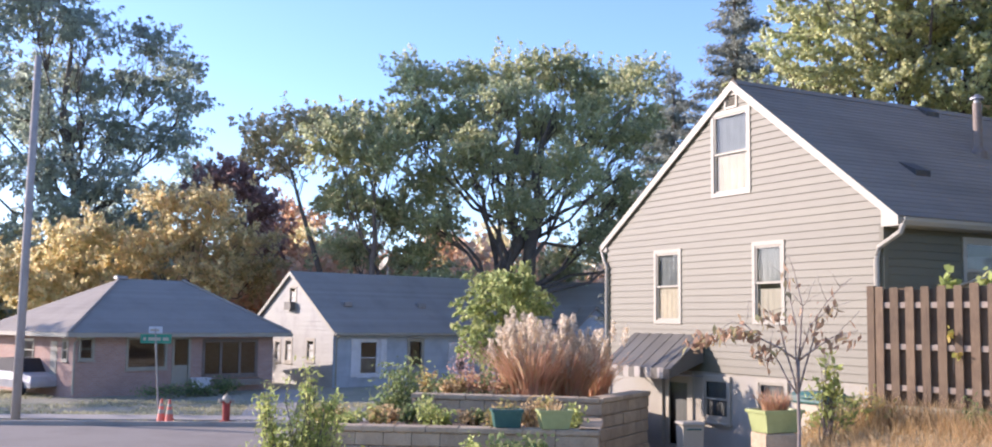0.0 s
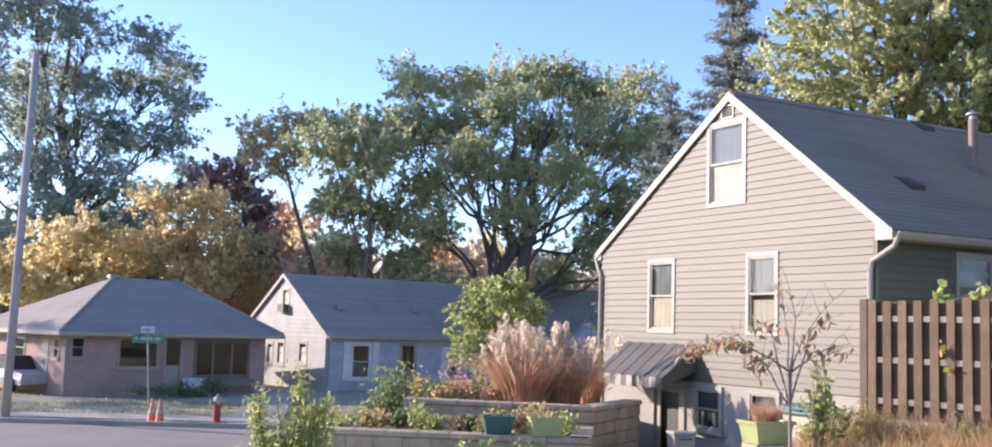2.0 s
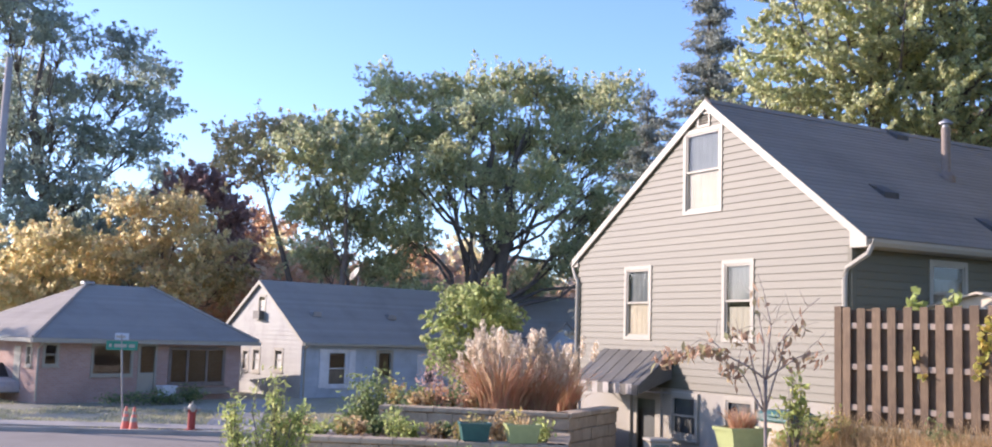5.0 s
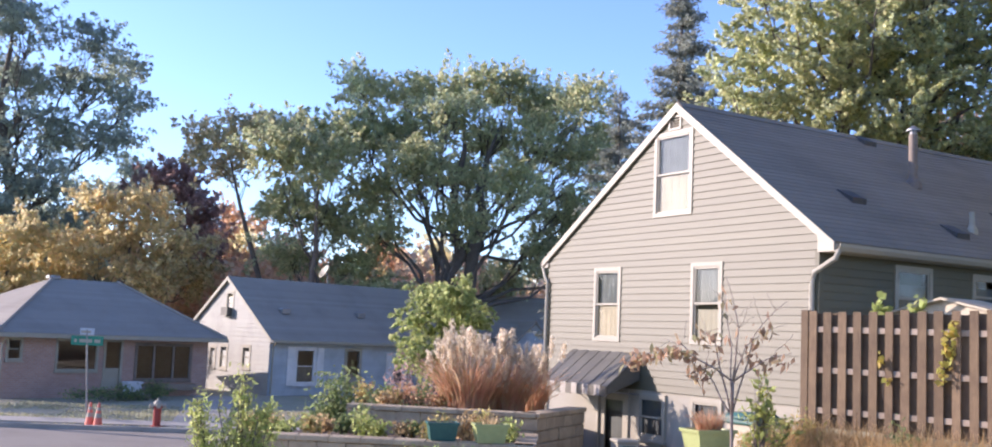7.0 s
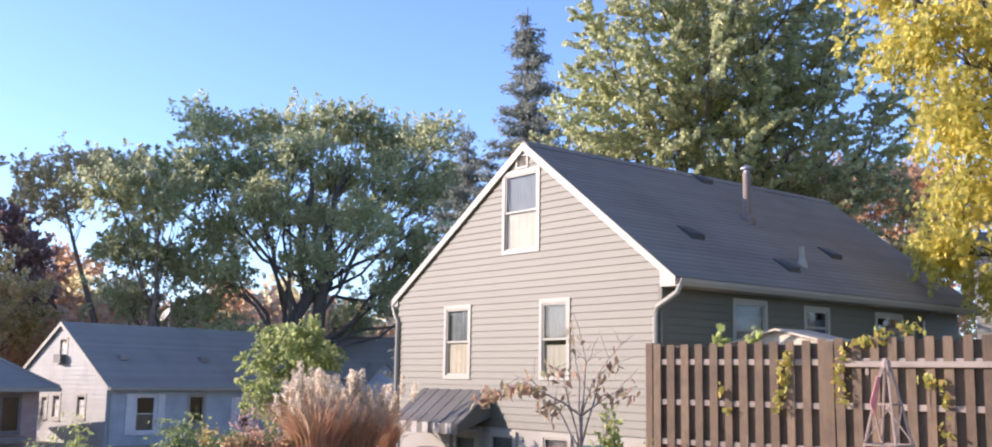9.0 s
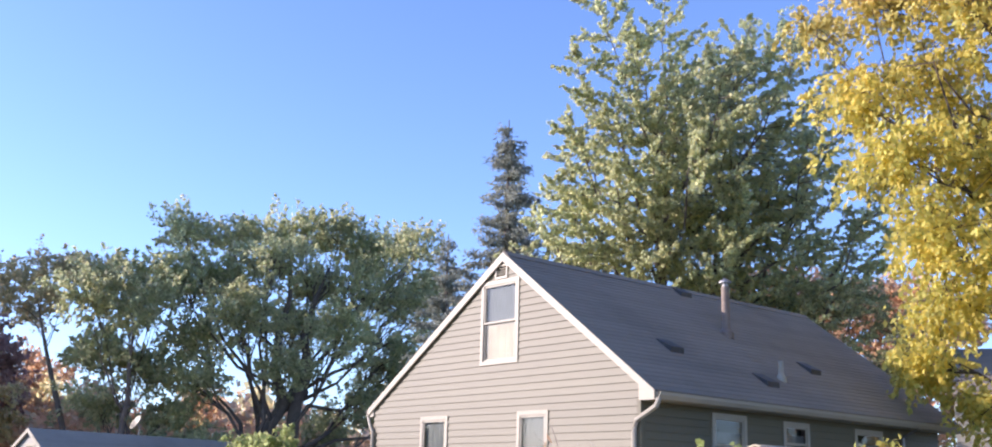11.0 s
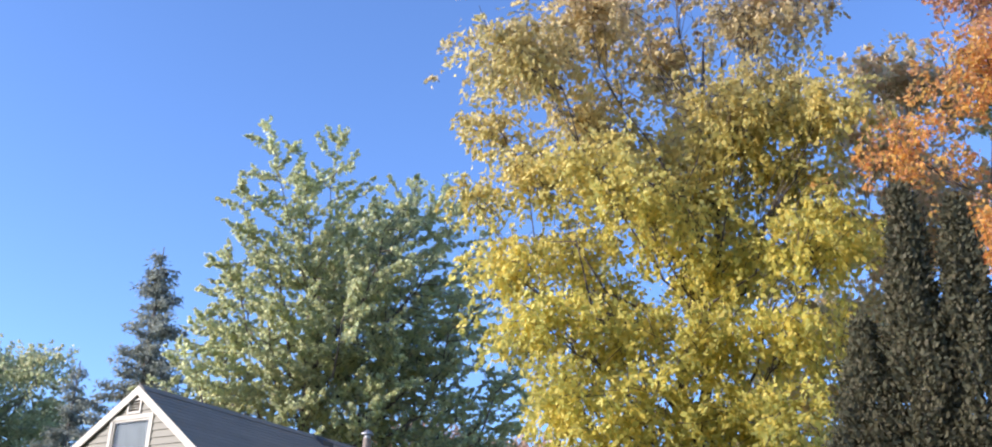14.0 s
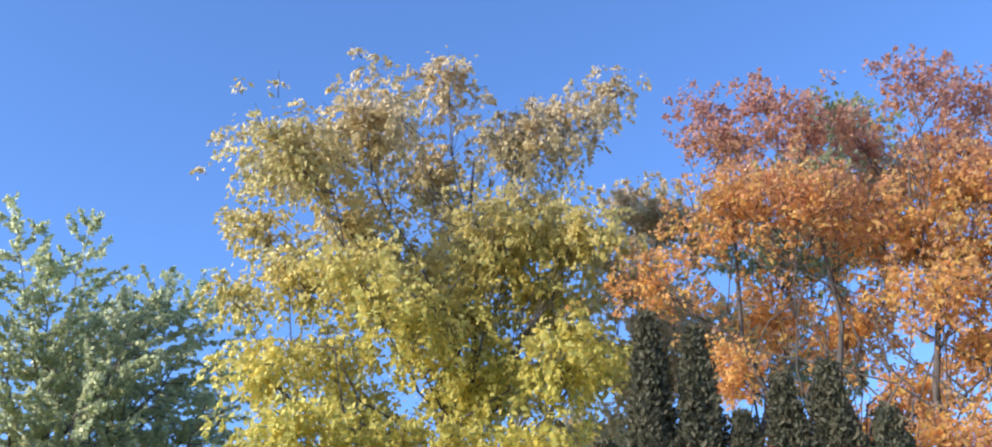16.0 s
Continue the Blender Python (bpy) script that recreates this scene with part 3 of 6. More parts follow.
def window(house, to, y0, y1, z0, z1, trim=0.075, curtain=0.5, mat=None, rail=True, label="", sill=True, lower=None, upper=None):
    mat = mat or WHITE
    g = Geo()
    for a in ((y0, y0 + trim, z0, z1), (y1 - trim, y1, z0, z1), (y0 + trim, y1 - trim, z1 - trim, z1), (y0 + trim, y1 - trim, z0, z0 + trim)):
        bar(to, *a, -0.10, 0.034, g)
    w = part("window", g, mat, house, label)
    i0, i1, j0, j1 = y0 + trim, y1 - trim, z0 + trim, z1 - trim
    m = (j0 + j1) / 2
    g = Geo()
    for lo, hi, d in ((m - 0.015, j1, 0.018), (j0, m + 0.015, 0.004)) if rail else ((j0, j1, 0.01),):
        for a in ((i0, i0 + 0.035, lo, hi), (i1 - 0.035, i1, lo, hi), (i0 + 0.035, i1 - 0.035, hi - 0.035, hi), (i0 + 0.035, i1 - 0.035, lo, lo + 0.035)):
            bar(to, *a, d - 0.03, d, g)
    part("sash", g, mat, w)
    for lo, hi, d in ((m + 0.02, j1 - 0.035, 0.002), (j0 + 0.035, m - 0.02, -0.012)) if rail else ((j0 + 0.035, j1 - 0.035, -0.006),):
        pane(to, i0 + 0.035, i1 - 0.035, lo, hi, d, w)
    if sill:
        part("sill", bar(to, y0 - 0.03, y1 + 0.03, z0 - 0.035, z0, -0.02, 0.075), mat, w)
    if curtain:
        g = Geo()
        n = 14
        top = j0 + (j1 - j0) * curtain
        ring = [(i0 + (i1 - i0) * k / n, 0.004 * math.sin(k * 2.2)) for k in range(n + 1)]
        for (a, da), (b, db) in zip(ring, ring[1:]):
            k = len(g.v)
            g.v += [to(a, j0, -0.036 + da), to(b, j0, -0.036 + db), to(b, top, -0.036 + db), to(a, top, -0.036 + da)]
            g.f.append((k, k + 1, k + 2, k + 3))
        part("curtain", g, lower or CREAM, w)
    if upper:
        g = Geo()
        for k in range(10):
            a, b = (i0 + (i1 - i0) * (k + e) / 10 for e in (0, 1))
            j = len(g.v)
            o = 0.006 * (k % 2)
            g.v += [to(a, m, -0.05 + o), to(b, m, -0.044 - o), to(b, j1, -0.044 - o), to(a, j1, -0.05 + o)]
            g.f.append((j, j + 1, j + 2, j + 3))
        part("sky_grey_sheer", g, upper, w)
    return w


COURSES = []


def roof_plane(geo, a, b, c, d, step=0.2, lift=0.006, thick=0.09):
    """A pitched plane with lapped courses. a, b: eave ends; d, c: ridge ends over them."""
    a, b, c, d = (Vector(p) for p in (a, b, c, d))
    n = (b - a).cross(d - a).normalized()
    if n.z < 0:
        n = -n
    geo.loft([[a - n * thick, b - n * thick, c - n * thick, d - n * thick], [a, b, c, d]])
    rows = max(2, int((d - a).length / step))
    for i in range(rows):
        s, e = i / rows, (i + 1) / rows
        p, q, r, t = a.lerp(d, s), b.lerp(c, s), b.lerp(c, e), a.lerp(d, e)
        row = Geo()
        k = 0
        row.v += [tuple(x) for x in (p + n * 0.001, q + n * 0.001, q + n * lift, p + n * lift, r + n * 0.002, t + n * 0.002)]
        row.f += [(k, k + 1, k + 2, k + 3), (k + 3, k + 2, k + 4, k + 5)]
        COURSES.append(row)
    return n


def lay_courses(roof, material):
    """Lays the waiting courses on the roof, one part each."""
    for row in COURSES:
        part("shingle_course", row, material, roof)
    COURSES.clear()


# ---- ground ----
def smooth(a, b, x):
    k = min(1.0, max(0.0, (x - a) / (b - a)))
    return k * k * (3 - 2 * k)


def height(x, y):
    """The land: street level far off, the raised yard round the camera, the bank before the fence."""
    r = math.hypot(x, y)
    near = 1.05 * (1 - smooth(12, 22, r)) + 0.35 * (1 - smooth(3, 9, r))
    right = smooth(1.6, 4.6, x - 0.12 * (y - 12)) * (1 - smooth(60, 110, r))
    bank = (1.62 + 0.3 * smooth(11.0, 13.5, x * 0.773 + y * 0.634 - 0.0)) * right * smooth(3.0, 10.0, r)
    base = max(near * (1 - right) + bank, 0.0)
    pit = smooth(1.3, 2.4, x) * smooth(14.0, 15.5, y) * (1 - smooth(4.2, 5.6, x)) * (1 - smooth(22, 26, y))
    base = base * (1 - pit) + 0.35 * pit
    return base + 0.04 * noise.noise((x * 0.4, y * 0.4, 0)) * (r < 40)


g = Geo()
xs = [-1500, -600, -250, -120, -70] + [-50 + 1.0 * i for i in range(101)] + [70, 120, 250, 600, 1500]
ys = [-1500, -400, -120, -50] + [-20 + 1.0 * i for i in range(101)] + [100, 160, 300, 700, 1500]
for y in ys:
    for x in xs:
        g.v.append((x, y, height(x, y) - 0.02))
w_ = len(xs)
for j in range(len(ys) - 1):
    for i in range(w_ - 1):
        g.f.append((j * w_ + i, j * w_ + i + 1, (j + 1) * w_ + i + 1, (j + 1) * w_ + i))
ground = tagged(part("ground", g, LAWN, smooth=True), "patchy autumn lawn and dry yard soil", "ground", kind="structure")


def strip(name, a, b, w0, w1, z0, z1, mat, label, category):
    """A band along the line a-b from w0 to w1 beside it."""
    a, b = Vector(a), Vector(b)
    d = (b - a).normalized()
    n = Vector((-d.y, d.x))
    q = [a + n * w0, b + n * w0, b + n * w1, a + n * w1]
    geo = Geo().prism([(p.x, p.y, z0) for p in q], (0, 0, z1 - z0))
    return tagged(part(name, geo, mat), label, category, kind="structure")


RA, RB = (-60.0, 27.2), (40.0, 31.6)
strip("road", RA, RB, -7.5, 0.6, -0.3, 0.02, ASPHALT, "worn grey asphalt street in patchy shade", "road")
strip("kerb", RA, RB, 0.6, 0.78, -0.2, 0.14, CONCRETE, "pale concrete kerb along the street", "kerb")
strip("pavement", RA, RB, 2.3, 3.7, -0.2, 0.05, CONCRETE, "pale concrete sidewalk before the houses", "pavement")
strip("driveway", (-6.6, 31.0), (-9.0, 46.0), -0.8, 0.8, -0.2, 0.035, CONCRETE, "concrete drive between the two houses", "driveway")

# ---- the taupe house with the walk-out basement ----
K = (5.751, 16.017, 0.0)
home = thing("gabled_house", "one-and-a-half-storey taupe vinyl-sided house with dark gable roof", "house", K, 28.0)
EAVE, RIDGE, RY, YR, YL = 4.615, 7.318, 3.31, -0.344, 7.487
sr, sl = (RIDGE - EAVE) / (RY - YR), (RIDGE - EAVE) / (YL - RY)
gable = flat((0, 0, 0), (0, 1, 0), (-1, 0, 0))
side = flat((0, 0, 0), (1, 0, 0), (0, -1, 0))
under = [(-sr, 1, EAVE - sr * YR - 0.10), (sl, 1, EAVE + sl * YL - 0.10)]
front_holes = [(4.83, 5.68, 2.99, 4.41), (2.07, 2.86, 3.0, 4.41), (2.88, 3.93, 5.27, 6.82)]
vent_hole = [(3.24, 3.52, 6.86, 7.08)]
clad(home, gable, 0, 7.3, 2.14, 7.3, front_holes + vent_hole, SIDING, 0.125, under, label="taupe lap siding on the gable end")
side_holes = [(1.70, 2.62, 3.35, 4.40), (3.66, 4.45, 3.62, 4.38), (5.92, 6.90, 3.45, 4.38)]
clad(home, side, 0, 9.05, 2.14, 4.80, side_holes, SIDING, 0.125, label="taupe lap siding on the shaded long side")
left_side = flat((0, 7.3, 0), (1, 0, 0), (0, 1, 0))
part("wall", bar(left_side, 0, 9.05, 2.14, 4.62, -0.14, 0), SIDING, home)
back = flat((9.05, 0, 0), (0, 1, 0), (1, 0, 0))
gb = Geo()
for p in wall_cells(0, 7.3, 2.14, 7.3, [], under):
    slab(back, p, -0.14, 0, gb)
part("wall", gb, SIDING, home)
base_holes = [(4.50, 5.50, 0.3, 2.12), (3.46, 4.24, 1.26, 2.08), (2.03, 2.80, 1.30, 2.10)]
gb = Geo()
for p in wall_cells(0, 7.3, -0.3, 2.14, base_holes):
    slab(gable, p, -0.2, -0.012, gb)
part("foundation", gb.welded("foundation"), STUCCO, home, "whitewashed basement wall")
for face, p0, p1 in ((side, 0.2, 9.05), (left_side, 0.2, 9.05), (back, 0.2, 7.1)):
    part("foundation", bar(face, p0, p1, -0.3, 2.14, -0.2, -0.012), STUCCO, home, "whitewashed basement wall")
part("floor", Geo().box(0.2, 8.9, 0.2, 7.1, 2.0, 2.12), DARKROOM, home)
for h, c in zip(front_holes, (0.5, 0.42, 0.5)):
    window(home, gable, *h, curtain=c, sill=False, upper=SKY_SHEER, lower=None if c == 0.5 else WHITE, label="white double-hung window with a cream shade" if c == 0.5 else "white double-hung window with a pale blind")
for h in side_holes:
    window(home, side, *h, curtain=0.75, sill=False, lower=GREYCLOTH, label="white double-hung window on the shaded side")
# No blinds are known here; grey sheets are added to lighten the panes.
for h in base_holes[1:]:
    window(home, gable, *h, curtain=1.0, lower=GREYCLOTH, label="white basement window with a grey sheet added to lighten the pane")
# basement door
dg = Geo()
for a in ((4.50, 4.58, 0.3, 2.12), (5.42, 5.50, 0.3, 2.12), (4.58, 5.42, 2.04, 2.12)):
    bar(gable, *a, -0.1, 0.03, dg)
door = part("door", dg, WHITE, home, "white storm door with a large glass pane")
dg = Geo()
for a in ((4.6, 4.72, 0.32, 2.02), (5.28, 5.4, 0.32, 2.02), (4.72, 5.28, 1.9, 2.02), (4.72, 5.28, 0.32, 0.75)):
    bar(gable, *a, -0.06, -0.02, dg)
part("door_leaf", dg, WHITE, door)
pane(gable, 4.72, 5.28, 0.75, 1.9, -0.045, door)
# Added panel: its grey stands for the reflections on the door glass.
part("grey_backing", bar(gable, 4.58, 5.42, 0.3, 2.04, -0.16, -0.12), GREYCLOTH, door, "grey panel added behind the glass in place of its reflections")
# vent in the peak
vg = Geo()
for a in ((3.21, 3.25, 6.835, 7.10), (3.51, 3.55, 6.835, 7.10), (3.25, 3.51, 7.065, 7.10), (3.25, 3.51, 6.835, 6.87)):
    bar(gable, *a, -0.05, 0.036, vg)
vent = part("gable_vent", vg, WHITE, home, "white louvred vent in the gable peak")
for i in range(4):
    z = 6.875 + i * 0.048
    part("slat", Geo().loft([[gable(p, z + 0.032, -0.045) for p in (3.25, 3.51)] + [gable(p, z + 0.04, -0.045) for p in (3.51, 3.25)],
                             [gable(p, z, 0.02) for p in (3.25, 3.51)] + [gable(p, z + 0.008, 0.02) for p in (3.51, 3.25)]]), WHITE, vent)
part("screen", bar(gable, 3.25, 3.51, 6.87, 7.065, -0.06, -0.05), WHITE, vent)
# roof
rg = Geo()
X0, X1 = -0.045, 9.45
roof_plane(rg, (X0, YR, EAVE), (X1, YR, EAVE), (X1, RY, RIDGE), (X0, RY, RIDGE), 0.14)
roof_plane(rg, (X1, YL, EAVE), (X0, YL, EAVE), (X0, RY, RIDGE), (X1, RY, RIDGE), 0.14)
rg.prism([(X0, RY - 0.14, RIDGE - 0.14 * sr + 0.02), (X0, RY, RIDGE + 0.03), (X0, RY + 0.14, RIDGE - 0.14 * sl + 0.02)], (X1 - X0, 0, 0))
roof = part("roof", rg, SHINGLE, home, "dark charcoal asphalt shingle roof")
lay_courses(roof, SHINGLE)
for x in (X0 - 0.03, X1):
    for ya, yb in ((YR, RY), (YL, RY)):
        q = [(x, ya, EAVE + 0.0), (x, yb, RIDGE + 0.0), (x, yb, RIDGE - 0.165), (x, ya, EAVE - 0.135)]
        part("rake_board", Geo().prism(q, (0.028, 0, 0)), WHITE, roof, "white rake board")
part("soffit", Geo().box(0.03, X1, YR + 0.03, -0.03, EAVE - 0.15, EAVE - 0.12), WHITE, roof)
gg = Geo()
prof = [(-0.45, 0.0), (-0.44, -0.05), (-0.40, -0.11), (-0.345, -0.12), (-0.345, -0.0), (-0.36, -0.0), (-0.36, -0.10), (-0.40, -0.09), (-0.435, -0.04), (-0.435, 0.0)]
gg.loft([[(x, y, EAVE - 0.03 + z) for y, z in prof] for x in (X0, X1)])
part("gutter", gg, WHITE, home, "white aluminium gutter along the eave")
for y0, y1, k in ((YR, 0.0, sr), (YL, 7.3, sl)):
    rise = abs(y1 - y0) * k
    q = [(X0, y0, EAVE - 0.145), (X0, y1, EAVE - 0.145), (X0, y1, EAVE + rise - 0.11), (X0, y0, EAVE - 0.11)]
    part("eave_return", Geo().prism(q, (0.04, 0, 0)), WHITE, roof, "white boxed eave end")
gg = Geo()
gg.loft([[(x, 7.487 + (-y - 0.345), EAVE - 0.03 + z) for y, z in prof] for x in (X0, X1)])
part("gutter", gg, WHITE, home)
dp = [(-0.02, -0.40, EAVE - 0.13), (-0.05, -0.36, EAVE - 0.25), (-0.075, 0.02, EAVE - 0.45), (-0.075, 0.07, EAVE - 0.62), (-0.075, 0.07, 2.15), (-0.075, 0.07, 1.4)]
part("downspout", Geo().tube(dp, 0.042, 8), WHITE, home, "white downspout with an offset elbow")
part("downspout", Geo().tube([(7.6, -0.40, EAVE - 0.12), (7.6, -0.06, EAVE - 0.32), (7.6, -0.06, 2.0)], 0.035, 8), METAL, home, "grey downspout")
dl = [(-0.02, 7.52, EAVE - 0.12), (-0.06, 7.36, EAVE - 0.34), (-0.06, 7.27, EAVE - 0.45), (-0.06, 7.27, 1.4)]
part("downspout", Geo().tube(dl, 0.035, 8), WHITE, home)
part("corner_trim", Geo().box(-0.032, 0.05, -0.032, -0.004, 2.14, EAVE - 0.12).box(-0.032, -0.004, -0.004, 0.05, 2.14, EAVE - 0.12), SIDING, home)


def on_roof(x, y):
    return (x, y, EAVE + (y - YR) * sr)


def pipe(name, x, y, h, r, mat, label, hat):
    _, _, z = on_roof(x, y)
    g = Geo().lathe([(r * 2.0, -0.1), (r * 1.9, 0.03), (r * 1.15, 0.1), (r, 0.14), (r, h)], (x, y, z), 14)
    s = part(name, g, mat, home, label, smooth=False)
    if hat:
        part("cap", Geo().lathe([(r * 0.75, h - 0.02), (r * 0.75, h + 0.07), (r * 1.55, h + 0.07), (r * 1.5, h + 0.10), (r * 0.3, h + 0.17)], (x, y, z), 14), METAL, s)
    return s


pipe("flue_pipe", 4.42, 1.75, 0.95, 0.082, RUST, "rusty metal flue with a cap", True)
pipe("vent_pipe", 4.30, 0.43, 0.34, 0.05, WHITE, "short white plumbing vent", False)
for x, y in ((4.75, 3.19), (1.82, 0.97), (3.66, 0.32), (5.97, 0.96)):
    z = on_roof(x, y)[2]
    q = [(x - 0.17, y - 0.18, z - 0.13), (x + 0.17, y - 0.18, z - 0.13), (x + 0.17, y - 0.18, z - 0.03), (x - 0.17, y - 0.18, z - 0.03)]
    part("roof_vent", Geo().loft([q, [(x - 0.17, y + 0.16, z + 0.11), (x + 0.17, y + 0.16, z + 0.11), (x + 0.17, y + 0.16, z + 0.14), (x - 0.17, y + 0.16, z + 0.14)]]), DARKVENT, home, "low dark box vent")

# ---- trees ----
def stand(x, y, dz=0.0):
    return (x, y, height(x, y) + dz)


def woods(label, arc, r0, r1, h, n, leaf, mat, seed):
    """A belt of distant trees between two headings, too far to count."""
    rng = np.random.default_rng(seed)
    a = np.radians(rng.uniform(*arc, n))
    r = rng.uniform(r0, r1, n)
    top = h * (0.72 + 0.28 * np.sin(a * 31 + seed) * np.sin(a * 73 + 2 * seed)) 
    z = top * rng.uniform(0.0, 1.0, n) ** 0.8
    c = np.stack([r * np.sin(a), r * np.cos(a), z], 1) + rng.normal(size=(n, 3)) * 0.5
    tagged(quads("far_woods", leaves(rng, c, leaf, 0.7), mat), label, "woods", kind="stuff")


woods("olive and gold belt of distant trees", (-32, 14), 82, 90, 11.0, 30000, 0.75, L_MID, 1)
woods("gold autumn trees in the distance", (-24, 2), 78, 84, 7.5, 9000, 0.7, L_GOLD, 2)
woods("grey-green belt of distant trees under the locust", (-34, -17), 80, 88, 13.0, 14000, 0.6, L_LEFT, 7)
woods("rust and gold autumn trees between the houses and the oak", (-16, 7), 68, 76, 9.0, 16000, 0.55, L_ORANGE, 6)
# Out of view; added so that the panes don't mirror bright sky.
woods("unseen dark belt of trees in the west, added for window reflections", (-128, -44), 55, 62, 8.0, 16000, 0.9, L_OAK, 3)
woods("dark belt of distant trees", (14, 100), 60, 70, 9.0, 16000, 0.9, L_MID, 4)
TIPS = [
    (-2.3, 18.4), (-1.1, 17.5), (0.2, 19.3), (2.1, 18.5), (3.5, 18.5), (5.1, 17.4), (5.9, 16.4), (-3.1, 13.9),
    (-3.9, 12.2), (-4.8, 9.7), (6.5, 14.4), (7.2, 11.6), (7.3, 9.8), (0.7, 16.5), (2.6, 15.9), (-0.5, 14.5),
    (4.0, 14.3), (1.3, 12.9), (-1.7, 12.1), (5.4, 12.7), (-0.3, 10.4), (2.7, 11.0), (-2.6, 10.0), (4.9, 9.9),
    (-2.9, 16.2), (1.5, 9.6), (3.6, 12.4), (0.2, 12.9), (-4.0, 10.2), (6.0, 10.7), (5.4, 14.6), (6.4, 13.0), (5.6, 9.2), (6.9, 8.8), (4.5, 16.2),
    (4.2, 17.9), (2.9, 17.4), (4.6, 11.4), (7.4, 11.0), (5.9, 15.2), (-3.4, 15.0), (-5.7, 8.4),
    (-5.2, 9.6), (-4.7, 11.2), (-4.2, 8.6), (-3.4, 12.4),
]
plumed_tree("maple_tree", "tall silver maple with upswept feathery branches", stand(12.9, 33.6), -21.0, 0.4, TIPS, L_MAPLE, 0.17, 22, 15, 11)
LOBES = [
    (-5.5, 17.2, 1.82, 0.95), (-3.0, 17.4, 1.75, 0.95), (-1.0, 17.6, 1.45, 0.87), (1.3, 18.0, 1.67, 1.09), (3.3, 17.7, 1.67, 1.16),
    (5.5, 17.0, 1.75, 1.31), (7.4, 16.4, 1.31, 1.24), (8.6, 14.6, 1.02, 1.38), (7.3, 13.4, 1.67, 1.6), (9.0, 11.2, 1.02, 1.67),
    (-5.6, 14.8, 1.67, 1.16), (-2.9, 14.4, 1.82, 1.24), (-0.4, 15.2, 1.96, 1.38), (2.2, 14.8, 1.96, 1.45), (4.9, 14.2, 1.82, 1.6),
    (-1.5, 12.1, 1.96, 1.53), (-4.1, 11.1, 1.82, 1.38), (1.1, 12.0, 1.82, 1.45), (3.6, 11.2, 1.67, 1.45), (6.1, 10.5, 1.82, 1.6),
    (8.2, 9.0, 1.24, 1.45), (-4.0, 8.6, 1.67, 1.02), (4.8, 8.0, 1.53, 1.31), (6.9, 7.3, 1.31, 1.09), (0.7, 9.1, 1.45, 1.09), (2.9, 6.2, 1.5, 0.9),
]
tree("oak_tree", "broad green oak with a spreading crown behind the blue house", stand(0.5, 62.0), -0.5, 0.62, LOBES, L_OAK, 0.23, 3, subs=4.6, shoots=10, per=28, shoot=0.85, clump=0.62, fork=0.22, stems=2, depth=1.5, loose=0.9)
LOBES = [
    (-2.1, 12.4, 1.49, 1.13), (0.0, 11.9, 1.7, 1.28), (-1.5, 9.7, 1.63, 1.28), (0.6, 9.0, 1.77, 1.28), (-1.0, 7.0, 1.56, 0.85),
    (1.9, 6.7, 1.56, 0.85), (1.2, 13.0, 1.42, 1.06), (-0.1, 14.1, 1.42, 0.78), (-2.2, 13.8, 1.42, 0.78), (3.2, 5.2, 1.5, 0.8),
]
tree("tree", "grey-green spreading tree beside the oak", stand(-7.0, 60.0), 6.5, 0.3, LOBES, L_OAK, 0.25, 33, subs=4.6, shoots=10, per=28, loose=0.9, shoot=0.9, clump=0.68, fork=0.2, depth=1.2)
LOBES = [
    (-0.6, 13.8, 1.43, 0.98), (0.9, 14.5, 1.43, 0.75), (-1.5, 12.8, 0.83, 0.68), (0.1, 12.1, 1.35, 0.68), (2.5, 14.4, 1.35, 0.75),
    (-1.6, 14.0, 0.83, 0.6), (1.4, 12.8, 1.13, 0.68),
]
tree("tree", "slender leaning tree with thinning bronze-green leaves", stand(-12.8, 62.7), 11.5, 0.24, LOBES, L_SLIM, 0.24, 4, subs=4.2, shoots=8, per=24, shoot=0.8, clump=0.45, fork=0.5,
     spine=((4.2, -0.3), (2.45, 5.9), (1.06, 10.2), (0.3, 13.0)))
LOBES = [
    (-3.0, 24.0, 3.28, 2.16), (-0.3, 22.4, 2.35, 1.78), (-3.4, 19.9, 3.28, 2.06), (0.5, 19.4, 2.44, 1.69), (4.2, 21.9, 2.06, 1.31),
    (6.5, 20.8, 1.5, 1.31), (4.0, 19.2, 2.44, 1.5), (7.1, 18.0, 1.31, 1.5), (-2.3, 16.5, 3.28, 1.88), (1.9, 15.9, 2.81, 1.69),
    (5.7, 15.6, 2.44, 1.5), (7.6, 13.9, 1.13, 1.31), (-2.5, 12.9, 3.28, 1.78), (1.6, 12.3, 2.81, 1.5), (5.5, 12.0, 2.44, 1.31),
    (7.6, 11.6, 1.13, 0.94), (-0.7, 9.9, 3.28, 1.31), (3.4, 9.6, 2.44, 1.13), (-7.5, 19.9, 3.75, 4.69), (-7.2, 13.5, 3.75, 3.75),
    (-8.3, 26.9, 4.22, 3.75), (-3.2, 27.6, 3.28, 2.81),
]
tree("tree", "tall dark honey locust with airy layered foliage", stand(-29.3, 74.4), 21.5, 0.65, LOBES, L_LEFT, 0.27, 5, subs=3.3, shoots=8, per=25, shoot=1.05, clump=0.6, fork=0.3, hang=0.25, rise=0.15, loose=0.9, depth=1.2)
